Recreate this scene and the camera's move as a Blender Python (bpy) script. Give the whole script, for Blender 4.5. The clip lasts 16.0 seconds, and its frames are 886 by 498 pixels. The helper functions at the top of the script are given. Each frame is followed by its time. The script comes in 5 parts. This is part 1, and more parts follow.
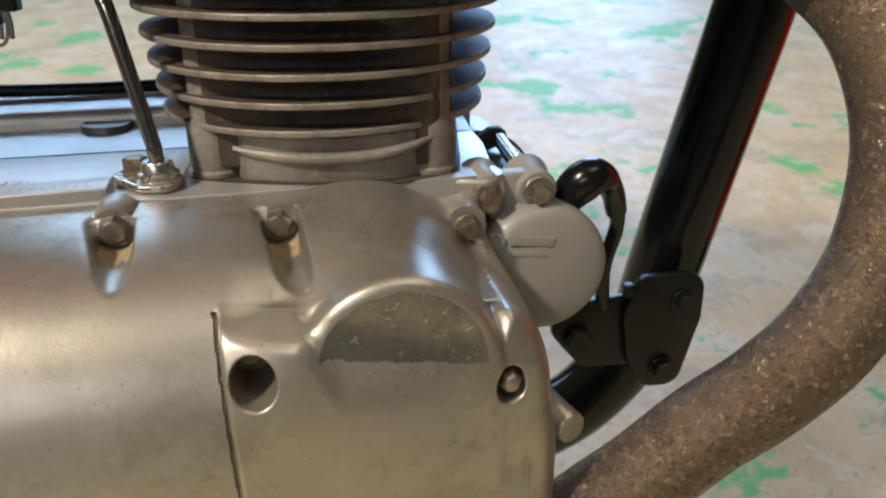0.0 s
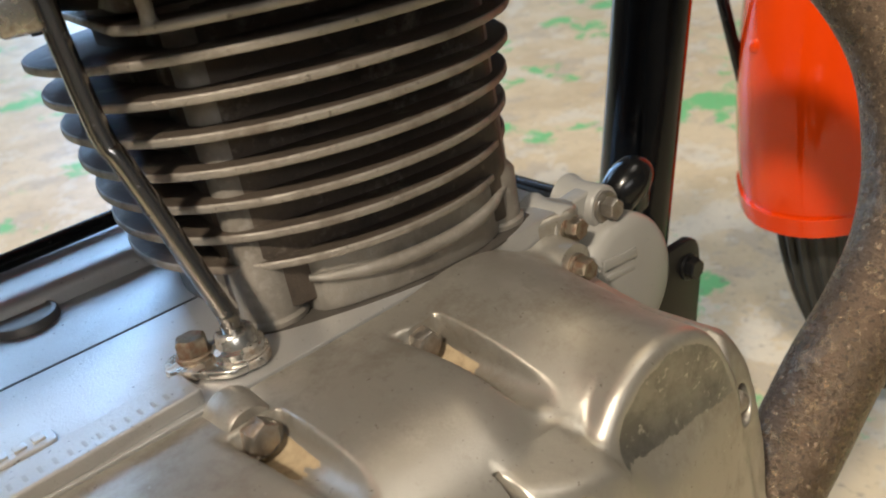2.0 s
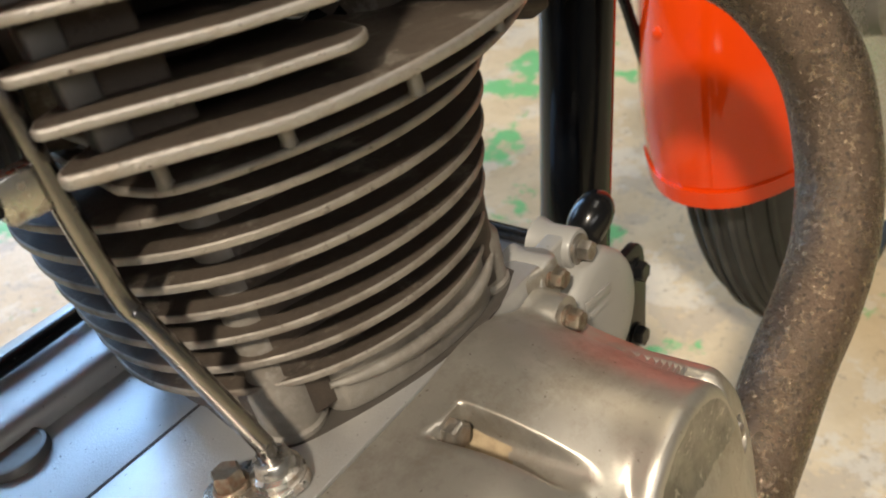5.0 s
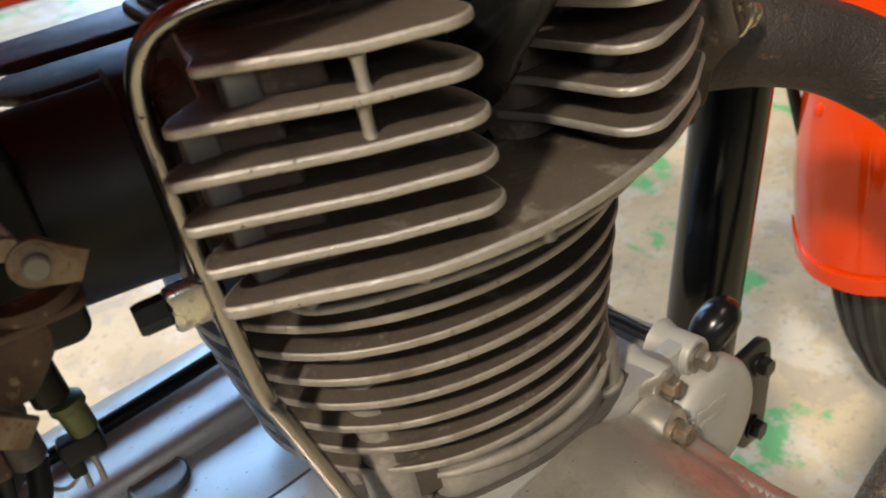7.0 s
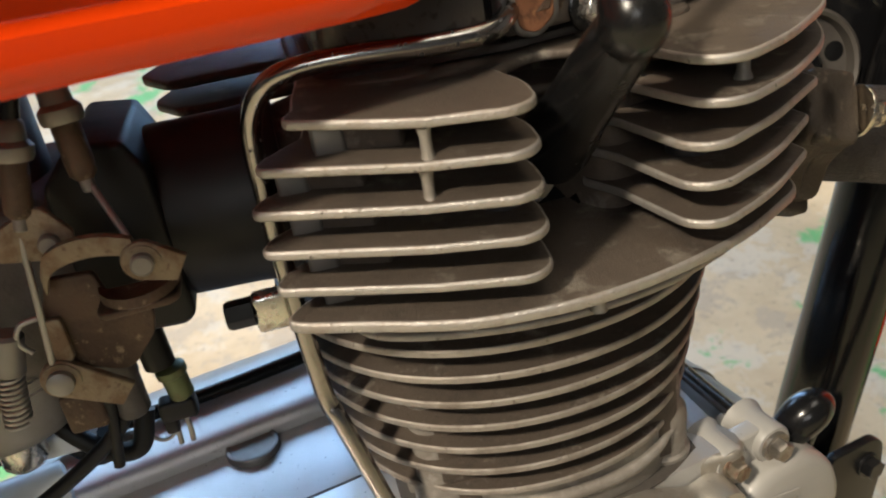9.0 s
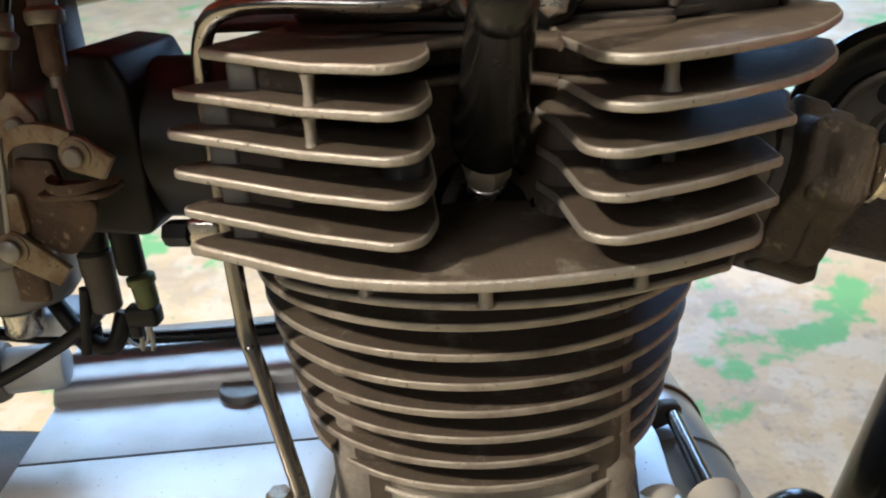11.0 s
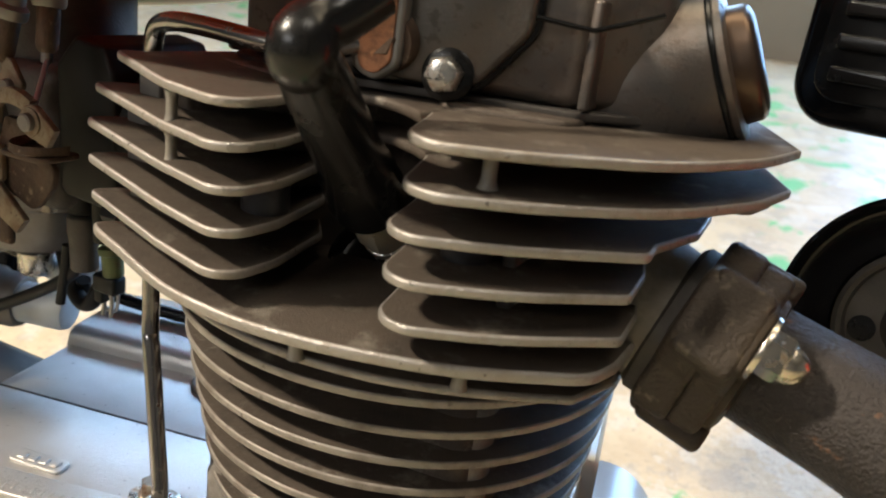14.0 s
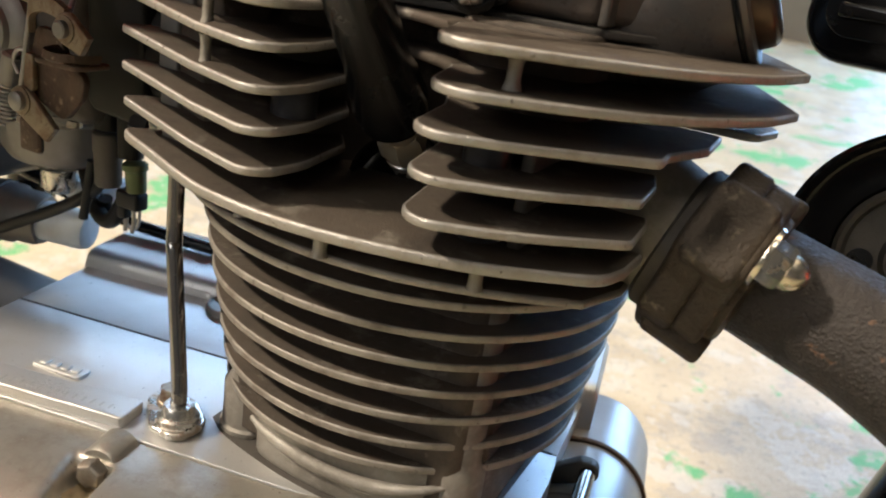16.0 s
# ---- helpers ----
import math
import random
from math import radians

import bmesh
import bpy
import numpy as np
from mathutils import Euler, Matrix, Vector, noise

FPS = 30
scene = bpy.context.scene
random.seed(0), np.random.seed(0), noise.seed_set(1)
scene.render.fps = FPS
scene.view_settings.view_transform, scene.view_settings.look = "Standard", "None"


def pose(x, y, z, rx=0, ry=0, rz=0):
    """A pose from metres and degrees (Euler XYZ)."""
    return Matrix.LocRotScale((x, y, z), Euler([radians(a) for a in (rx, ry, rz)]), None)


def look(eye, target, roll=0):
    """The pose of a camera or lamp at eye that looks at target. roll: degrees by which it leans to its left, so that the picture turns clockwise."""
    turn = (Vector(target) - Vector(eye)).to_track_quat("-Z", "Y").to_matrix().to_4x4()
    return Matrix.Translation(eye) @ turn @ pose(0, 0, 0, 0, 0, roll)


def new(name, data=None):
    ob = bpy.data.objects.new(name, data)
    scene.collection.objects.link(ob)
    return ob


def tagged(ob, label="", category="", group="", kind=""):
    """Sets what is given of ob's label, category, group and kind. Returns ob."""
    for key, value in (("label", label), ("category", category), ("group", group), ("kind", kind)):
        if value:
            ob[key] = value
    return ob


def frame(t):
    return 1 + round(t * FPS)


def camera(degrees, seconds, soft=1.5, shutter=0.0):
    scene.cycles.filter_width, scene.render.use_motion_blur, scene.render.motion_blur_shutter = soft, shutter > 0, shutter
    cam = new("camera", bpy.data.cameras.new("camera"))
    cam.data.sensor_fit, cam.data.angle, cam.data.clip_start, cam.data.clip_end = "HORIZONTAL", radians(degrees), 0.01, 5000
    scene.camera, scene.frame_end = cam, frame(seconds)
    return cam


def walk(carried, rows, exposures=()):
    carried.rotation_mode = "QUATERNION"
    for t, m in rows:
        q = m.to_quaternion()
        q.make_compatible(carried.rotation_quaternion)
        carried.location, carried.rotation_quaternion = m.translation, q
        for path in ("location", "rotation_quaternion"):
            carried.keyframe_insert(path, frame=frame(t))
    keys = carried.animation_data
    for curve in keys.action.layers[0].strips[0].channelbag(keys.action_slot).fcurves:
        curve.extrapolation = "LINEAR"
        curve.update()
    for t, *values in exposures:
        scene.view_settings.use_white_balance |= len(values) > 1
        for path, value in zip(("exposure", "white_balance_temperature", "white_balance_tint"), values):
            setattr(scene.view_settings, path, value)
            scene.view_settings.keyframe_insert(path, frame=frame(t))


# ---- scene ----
# The bike leans on its stand. Its own frame: x ahead, y to its left, z along the cylinder; millimetres,
# with the cylinder's foot at the origin.
LEAN = 6.0
BIKE = pose(0, 0, 0.405, -LEAN, 0, 0)
cam = camera(56.5, 16.0, soft=2.0)
cam.data.dof.use_dof, cam.data.dof.focus_distance, cam.data.dof.aperture_fstop = True, 0.27, 20.0
PATH = [
    (0.0, 45.6, -361.4, 99.2, 66.93, 0.35, -0.98),
    (0.5, 10.3, -337.8, 95.8, 67.13, 3.39, -9.64),
    (1.0, -30.2, -324.6, 94.4, 66.87, 6.15, -17.34),
    (1.5, -61.8, -307.0, 99.6, 66.19, 8.19, -25.14),
    (2.0, -91.5, -277.1, 114.2, 65.38, 10.2, -30.89),
    (2.5, -106.4, -265.5, 121.4, 64.21, 11.63, -35.64),
    (3.0, -103.8, -257.4, 129.0, 63.1, 12.67, -38.87),
    (3.5, -105.6, -249.2, 143.9, 62.1, 13.3, -40.82),
    (3.7, -106.8, -248.9, 145.1, 61.64, 13.47, -41.43),
    (5.8, -105.3, -226.9, 181.7, 57.88, 11.95, -42.11),
    (6.0, -101.3, -220.4, 186.2, 58.11, 11.76, -40.67),
    (6.5, -101.0, -214.3, 191.9, 58.81, 11.35, -35.83),
    (7.0, -93.5, -245.5, 201.7, 60.5, 11.2, -30.4),
    (7.5, -73.7, -271.5, 216.2, 61.19, 10.52, -24.37),
    (8.0, -67.8, -275.0, 215.1, 62.15, 10.05, -19.78),
    (8.5, -70.3, -270.4, 217.0, 62.78, 9.34, -17.03),
    (8.7, -69.2, -269.9, 217.2, 62.87, 8.98, -16.1),
    (10.8, 12.5, -278.6, 196.7, 67.8, 4.09, 3.9),
    (11.0, 23.2, -283.0, 190.5, 68.1, 2.97, 5.97),
    (11.5, 54.1, -278.2, 183.3, 69.2, 0.4, 12.1),
    (12.0, 75.7, -274.8, 176.4, 69.87, -2.01, 17.25),
    (12.5, 101.1, -267.3, 179.4, 70.45, -4.1, 21.0),
    (13.0, 119.1, -259.7, 188.0, 70.94, -5.34, 24.17),
    (13.5, 123.7, -255.4, 187.9, 71.22, -6.14, 25.68),
    (14.0, 121.7, -248.4, 193.7, 71.48, -6.69, 26.58),
    (14.5, 118.3, -252.4, 191.1, 71.19, -7.2, 27.24),
    (15.0, 122.9, -254.5, 188.9, 70.72, -7.81, 27.78),
    (15.5, 129.5, -256.8, 186.5, 70.14, -8.27, 27.83),
    (16.0, 125.4, -263.7, 179.6, 69.45, -8.6, 27.2),
]
EXPOSURE = [(0.0, -0.32), (1.5, -0.16), (3.5, -0.04), (7.5, 0.06), (11.0, 0.16), (14.0, 0.24), (16.0, 0.2)]
walk(cam, [(t, BIKE @ pose(x / 1000, y / 1000, z / 1000, a, b, c)) for t, x, y, z, a, b, c in PATH], EXPOSURE)

# ---- light ----
world = bpy.data.worlds.new("world")
scene.world = world
world.use_nodes = True
sky = world.node_tree.nodes.new("ShaderNodeTexSky")
sky.sky_type, sky.sun_disc = "NISHITA", False
sky.sun_elevation, sky.sun_rotation = radians(35), radians(40)
world.node_tree.links.new(sky.outputs[0], world.node_tree.nodes["Background"].inputs[0])
world.node_tree.nodes["Background"].inputs[1].default_value = 0.12


def area_lamp(name, m, sx, sy, watts, colour):
    data = bpy.data.lights.new(name, "AREA")
    data.shape, data.size, data.size_y, data.energy, data.color = "RECTANGLE", sx, sy, watts, colour
    ob = new(name, data)
    ob.matrix_world = m
    return ob


# daylight in the open doorway and the high window of the north wall and in the window of the south wall, and warm
# unseen lamps overhead
area_lamp("doorway_daylight", look((0.78, 3.72, 1.42), (0.7, 0, 0.7)), 1.0, 2.7, 92, (0.30, 0.57, 1.0))
area_lamp("window_daylight", look((-1.9, 3.74, 2.3), (-0.4, 0, 0.5)), 3.0, 1.0, 96, (0.42, 0.67, 1.0))
area_lamp("unseen_overhead_lamp", look((-1.8, -1.3, 2.8), (0, -0.06, 0.48)), 0.24, 0.22, 142, (1.0, 0.88, 0.71))
area_lamp("window_daylight", look((-1.3, -3.95, 2.72), (0, 0, 0.5)), 1.9, 0.85, 34, (1.0, 0.97, 0.93))
# weak fill without a fixture, added to brighten the engine's front side
area_lamp("unseen_overhead_lamp", look((0.9, -0.7, 3.2), (0.5, 0.0, 0.0)), 1.3, 0.6, 17, (1.0, 0.92, 0.80))
# broad warm fill without a fixture, added to brighten the floor
area_lamp("unseen_overhead_lamp", look((0.1, 1.0, 3.3), (0.1, 0.9, 0.0)), 3.4, 0.8, 48, (1.0, 0.82, 0.56))

# ---- materials ----


def material(name, colour, rough=0.5, metal=0.0, coat=0.0):
    m = bpy.data.materials.new(name)
    m.use_nodes = True
    b = m.node_tree.nodes["Principled BSDF"]
    b.inputs["Base Color"].default_value = (*colour, 1)
    b.inputs["Roughness"].default_value = rough
    b.inputs["Metallic"].default_value = metal
    b.inputs["Coat Weight"].default_value = coat
    b.inputs["Coat Roughness"].default_value = 0.08
    return m


def node(m, kind, **values):
    n = m.node_tree.nodes.new(kind)
    for key, value in values.items():
        if key in n.inputs:
            n.inputs[key].default_value = value
    return n


def wire(m, a, b):
    m.node_tree.links.new(a, b)


def noise_mask(m, scale, low, high, detail=6.0, rough=0.6, stretch=(1, 1, 1), seed=0.0, warp=0.0):
    """A mask of 0 to 1 from noise at that many spots a metre."""
    co = m.node_tree.nodes.new("ShaderNodeTexCoord")
    mp = node(m, "ShaderNodeMapping", Scale=stretch, Location=(seed, seed * 0.7, seed * 1.3))
    wire(m, co.outputs["Object"], mp.inputs["Vector"])
    n = node(m, "ShaderNodeTexNoise", Scale=scale, Detail=detail, Roughness=rough, Distortion=warp)
    wire(m, mp.outputs[0], n.inputs["Vector"])
    r = node(m, "ShaderNodeMapRange")
    r.inputs["From Min"].default_value, r.inputs["From Max"].default_value = low, high
    wire(m, n.outputs["Fac"], r.inputs["Value"])
    return r.outputs[0]


def base_of(m):
    b = m.node_tree.nodes["Principled BSDF"]
    links = b.inputs["Base Color"].links
    return b, (links[0].from_socket if links else None)


def tint(m, mask, colour, strength=1.0, rough=None, metal=None):
    """Lays a second colour over the base where the mask is white, and its roughness and metal with it."""
    b, under = base_of(m)
    if strength < 1.0:
        mul = node(m, "ShaderNodeMath")
        mul.operation = "MULTIPLY"
        wire(m, mask, mul.inputs[0])
        mul.inputs[1].default_value = strength
        mask = mul.outputs[0]
    mix = node(m, "ShaderNodeMix")
    mix.data_type = "RGBA"
    wire(m, mask, mix.inputs[0])
    if under:
        wire(m, under, mix.inputs[6])
    else:
        mix.inputs[6].default_value = b.inputs["Base Color"].default_value
    mix.inputs[7].default_value = (*colour, 1)
    wire(m, mix.outputs[2], b.inputs["Base Color"])
    for key, value in (("Roughness", rough), ("Metallic", metal)):
        if value is None:
            continue
        one = node(m, "ShaderNodeMix")
        wire(m, mask, one.inputs[0])
        links = b.inputs[key].links
        if links:
            wire(m, links[0].from_socket, one.inputs[2])
        else:
            one.inputs[2].default_value = b.inputs[key].default_value
        one.inputs[3].default_value = value
        wire(m, one.outputs[0], b.inputs[key])
    return m


def relief(m, *layers):
    """Bumps: (scale, depth in metres, detail)."""
    b = m.node_tree.nodes["Principled BSDF"]
    last = None
    for scale, depth, detail in layers:
        h = noise_mask(m, scale, 0.0, 1.0, detail)
        n = node(m, "ShaderNodeBump", Strength=1.0, Distance=depth)
        wire(m, h, n.inputs["Height"])
        if last:
            wire(m, last, n.inputs["Normal"])
        last = n.outputs[0]
    wire(m, last, b.inputs["Normal"])
    return m


CAST = material("cast_aluminium", (0.30, 0.275, 0.24), 0.52, 0.65)
tint(CAST, noise_mask(CAST, 28, 0.42, 0.68), (0.085, 0.066, 0.048), 0.75, 0.75, 0.1)
tint(CAST, noise_mask(CAST, 260, 0.5, 0.75), (0.42, 0.40, 0.37), 0.35)
relief(CAST, (1900, 0.00025, 3), (300, 0.0002, 4))

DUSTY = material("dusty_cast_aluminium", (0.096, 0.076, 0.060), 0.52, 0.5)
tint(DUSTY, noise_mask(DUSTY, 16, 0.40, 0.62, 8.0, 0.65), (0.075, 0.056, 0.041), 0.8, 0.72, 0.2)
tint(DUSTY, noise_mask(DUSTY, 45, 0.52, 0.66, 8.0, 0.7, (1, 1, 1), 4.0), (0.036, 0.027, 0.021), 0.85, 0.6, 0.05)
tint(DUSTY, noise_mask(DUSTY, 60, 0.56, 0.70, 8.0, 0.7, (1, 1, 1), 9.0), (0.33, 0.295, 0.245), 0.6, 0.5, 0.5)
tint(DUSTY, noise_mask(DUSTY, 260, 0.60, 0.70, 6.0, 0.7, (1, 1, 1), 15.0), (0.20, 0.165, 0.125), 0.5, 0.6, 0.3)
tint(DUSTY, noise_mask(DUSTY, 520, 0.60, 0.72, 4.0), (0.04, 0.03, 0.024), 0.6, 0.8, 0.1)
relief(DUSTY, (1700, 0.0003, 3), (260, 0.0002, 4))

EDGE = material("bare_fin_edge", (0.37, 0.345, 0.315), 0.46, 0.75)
tint(EDGE, noise_mask(EDGE, 120, 0.5, 0.72), (0.30, 0.255, 0.205), 0.7, 0.6, 0.4)
tint(EDGE, noise_mask(EDGE, 420, 0.66, 0.71, 3.0), (0.06, 0.045, 0.035), 0.8, 0.8, 0.1)
tint(EDGE, noise_mask(EDGE, 55, 0.50, 0.64, 7.0, 0.7, (1, 1, 1), 5.0), (0.22, 0.18, 0.14), 0.6, 0.6, 0.4)
relief(EDGE, (1100, 0.0003, 3), (420, 0.0003, 4))

SATIN = material("satin_cover_aluminium", (0.43, 0.405, 0.36), 0.36, 0.74)
tint(SATIN, noise_mask(SATIN, 10, 0.42, 0.70, 8.0, 0.65), (0.35, 0.315, 0.26), 0.75, 0.42)
tint(SATIN, noise_mask(SATIN, 34, 0.54, 0.68, 9.0, 0.72, (1, 1, 1), 3.0), (0.56, 0.53, 0.48), 0.5, 0.36)
tint(SATIN, noise_mask(SATIN, 110, 0.58, 0.72, 8.0, 0.7, (1.6, 1, 0.7), 6.0), (0.27, 0.24, 0.20), 0.5, 0.5)
tint(SATIN, noise_mask(SATIN, 22, 0.50, 0.62, 9.0, 0.75, (1, 1, 1), 12.0), (0.27, 0.235, 0.185), 0.65, 0.46)
tint(SATIN, noise_mask(SATIN, 620, 0.70, 0.76, 2.0), (0.09, 0.075, 0.06), 0.7, 0.7)
tint(SATIN, noise_mask(SATIN, 240, 0.69, 0.74, 5.0, 0.7, (1, 1, 1), 8.0), (0.72, 0.69, 0.64), 0.6, 0.3)
relief(SATIN, (1300, 0.00005, 3), (60, 0.0002, 3), (14, 0.0005, 2))

DECK = material("pale_case_aluminium", (0.54, 0.535, 0.525), 0.30, 0.65)
tint(DECK, noise_mask(DECK, 22, 0.42, 0.72), (0.42, 0.39, 0.345), 0.6, 0.46)
tint(DECK, noise_mask(DECK, 520, 0.68, 0.74, 2.0), (0.09, 0.08, 0.07), 0.7, 0.7)
relief(DECK, (1600, 0.0002, 3))

SCUFFED = material("scuffed_bright_aluminium", (0.29, 0.28, 0.26), 0.34, 0.9)
tint(SCUFFED, noise_mask(SCUFFED, 55, 0.45, 0.62, 8.0, 0.7), (0.17, 0.162, 0.15), 0.8, 0.5)
tint(SCUFFED, noise_mask(SCUFFED, 240, 0.58, 0.66, 8.0, 0.7, (1, 1, 1.6)), (0.66, 0.62, 0.56), 0.7, 0.35)
relief(SCUFFED, (500, 0.00012, 4))

GREY_PAINT = material("pale_grey_paint", (0.27, 0.26, 0.24), 0.42, 0.0, 0.1)
tint(GREY_PAINT, noise_mask(GREY_PAINT, 40, 0.45, 0.75), (0.25, 0.235, 0.21), 0.6, 0.5)
tint(GREY_PAINT, noise_mask(GREY_PAINT, 420, 0.72, 0.76, 2.0), (0.10, 0.085, 0.07), 0.8, 0.7)
relief(GREY_PAINT, (1500, 0.00006, 2))

ZINC = material("zinc_plated_steel", (0.58, 0.56, 0.52), 0.26, 0.95)
tint(ZINC, noise_mask(ZINC, 180, 0.52, 0.66), (0.24, 0.16, 0.095), 0.75, 0.65, 0.3)

RUSTY_BOLT = material("rusty_plated_steel", (0.27, 0.235, 0.185), 0.30, 0.9)
tint(RUSTY_BOLT, noise_mask(RUSTY_BOLT, 210, 0.45, 0.6), (0.13, 0.062, 0.030), 0.85, 0.55, 0.4)
relief(RUSTY_BOLT, (1400, 0.0002, 3))

PIPE_STEEL = material("plated_pipe_steel", (0.30, 0.285, 0.275), 0.19, 1.0)
tint(PIPE_STEEL, noise_mask(PIPE_STEEL, 60, 0.52, 0.66, 8.0), (0.20, 0.17, 0.15), 0.8, 0.3, 0.9)
tint(PIPE_STEEL, noise_mask(PIPE_STEEL, 380, 0.67, 0.70, 2.0), (0.03, 0.025, 0.02), 0.9, 0.7, 0.0)

EXHAUST = material("rusted_exhaust_steel", (0.15, 0.112, 0.082), 0.24, 0.9)
tint(EXHAUST, noise_mask(EXHAUST, 22, 0.40, 0.64, 8.0), (0.125, 0.082, 0.055), 0.7, 0.42, 0.65)
tint(EXHAUST, noise_mask(EXHAUST, 330, 0.54, 0.61, 6.0), (0.36, 0.27, 0.18), 0.6, 0.22, 0.95)
tint(EXHAUST, noise_mask(EXHAUST, 420, 0.57, 0.62, 4.0, 0.6, (1, 1, 1), 2.0), (0.04, 0.027, 0.019), 0.85, 0.85, 0.0)
tint(EXHAUST, noise_mask(EXHAUST, 200, 0.62, 0.70, 6.0, 0.6, (1, 1, 1), 5.0), (0.12, 0.062, 0.034), 0.6, 0.8, 0.1)
relief(EXHAUST, (620, 0.0009, 4), (1500, 0.0005, 3))

BLACK_PAINT = material("gloss_black_paint", (0.0045, 0.0045, 0.005), 0.11)
tint(BLACK_PAINT, noise_mask(BLACK_PAINT, 90, 0.55, 0.75), (0.012, 0.011, 0.010), 0.8, 0.26)
relief(BLACK_PAINT, (1200, 0.00004, 2))

RUBBER = material("black_rubber", (0.0055, 0.0055, 0.0058), 0.22)
tint(RUBBER, noise_mask(RUBBER, 60, 0.5, 0.75), (0.014, 0.013, 0.011), 0.6, 0.42)
for m in (BLACK_PAINT, RUBBER):
    m.node_tree.nodes["Principled BSDF"].inputs["Specular IOR Level"].default_value = 0.32

TYRE = material("tyre_rubber", (0.024, 0.023, 0.022), 0.68)
tint(TYRE, noise_mask(TYRE, 30, 0.45, 0.7), (0.06, 0.056, 0.05), 0.6, 0.8)

ORANGE = material("orange_red_paint", (0.60, 0.042, 0.002), 0.08, 0.0, 0.05)
tint(ORANGE, noise_mask(ORANGE, 14, 0.4, 0.8), (0.54, 0.034, 0.003), 0.6)

ORANGE.node_tree.nodes["Principled BSDF"].inputs["Specular IOR Level"].default_value = 0.36

RUSTED = material("rust_brown_steel", (0.085, 0.052, 0.032), 0.62, 0.35)
tint(RUSTED, noise_mask(RUSTED, 90, 0.45, 0.62), (0.05, 0.029, 0.017), 0.8, 0.8, 0.1)
tint(RUSTED, noise_mask(RUSTED, 260, 0.60, 0.68), (0.26, 0.20, 0.13), 0.7, 0.5, 0.5)
relief(RUSTED, (700, 0.0004, 5))

DARK_METAL = material("grimy_dark_alloy", (0.075, 0.066, 0.057), 0.58, 0.4)
tint(DARK_METAL, noise_mask(DARK_METAL, 60, 0.45, 0.7), (0.03, 0.024, 0.02), 0.8, 0.75, 0.1)
relief(DARK_METAL, (900, 0.0002, 3))

PITTED_RUST = material("orange_brown_rust", (0.24, 0.10, 0.045), 0.75, 0.1)
tint(PITTED_RUST, noise_mask(PITTED_RUST, 160, 0.45, 0.62), (0.08, 0.035, 0.018), 0.85, 0.85)
tint(PITTED_RUST, noise_mask(PITTED_RUST, 300, 0.60, 0.70), (0.40, 0.19, 0.08), 0.7)
relief(PITTED_RUST, (500, 0.0005, 5))

CLAMP = material("corroded_clamp_iron", (0.050, 0.038, 0.028), 0.50, 0.5)
tint(CLAMP, noise_mask(CLAMP, 48, 0.42, 0.66), (0.05, 0.037, 0.026), 0.8, 0.8, 0.1)
tint(CLAMP, noise_mask(CLAMP, 210, 0.6, 0.72), (0.23, 0.19, 0.14), 0.6, 0.5, 0.6)
relief(CLAMP, (200, 0.0007, 5), (900, 0.0006, 4))

COPPERY = material("copper_brown_cap", (0.10, 0.066, 0.046), 0.30, 0.85)
tint(COPPERY, noise_mask(COPPERY, 60, 0.45, 0.65), (0.07, 0.052, 0.042), 0.85, 0.55)

GALVANISED = material("grey_wire", (0.34, 0.33, 0.31), 0.4, 0.8)

CONCRETE = material("worn_painted_concrete", (0.60, 0.485, 0.325), 0.47)
tint(CONCRETE, noise_mask(CONCRETE, 6.0, 0.44, 0.60, 10.0, 0.68), (0.49, 0.38, 0.24), 0.9, 0.5)
tint(CONCRETE, noise_mask(CONCRETE, 12.0, 0.53, 0.57, 10.0, 0.70, (1, 1, 1), 3.1), (0.40, 0.34, 0.27), 0.6, 0.48)
tint(CONCRETE, noise_mask(CONCRETE, 11.0, 0.53, 0.565, 10.0, 0.70, (1, 1, 1), 7.7), (0.63, 0.585, 0.50), 0.55, 0.42)
tint(CONCRETE, noise_mask(CONCRETE, 5.0, 0.558, 0.59, 12.0, 0.68, (1, 1, 1), 11.4), (0.13, 0.45, 0.17), 0.92, 0.56)
tint(CONCRETE, noise_mask(CONCRETE, 90, 0.58, 0.68, 8.0), (0.24, 0.19, 0.15), 0.6, 0.5)
CONCRETE.node_tree.nodes["Principled BSDF"].inputs["Specular IOR Level"].default_value = 0.32
relief(CONCRETE, (140, 0.0010, 6), (9, 0.003, 5))

PLASTER = material("grimy_workshop_wall", (0.20, 0.185, 0.165), 0.85)
tint(PLASTER, noise_mask(PLASTER, 1.2, 0.4, 0.7), (0.13, 0.12, 0.105), 0.7)
relief(PLASTER, (50, 0.001, 4))

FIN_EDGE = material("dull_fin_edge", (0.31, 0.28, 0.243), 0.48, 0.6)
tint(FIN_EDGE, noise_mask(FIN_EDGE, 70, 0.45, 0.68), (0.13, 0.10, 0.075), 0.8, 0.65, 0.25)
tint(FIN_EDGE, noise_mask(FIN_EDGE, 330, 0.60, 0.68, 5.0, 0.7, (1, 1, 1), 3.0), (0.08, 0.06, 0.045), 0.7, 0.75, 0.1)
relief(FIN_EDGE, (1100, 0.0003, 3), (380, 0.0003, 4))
ROCKER = material("pitted_grey_alloy", (0.128, 0.119, 0.110), 0.35, 0.7)
tint(ROCKER, noise_mask(ROCKER, 45, 0.45, 0.7), (0.12, 0.105, 0.09), 0.7, 0.6)
tint(ROCKER, noise_mask(ROCKER, 240, 0.56, 0.64, 5.0), (0.05, 0.04, 0.033), 0.8, 0.75, 0.1)
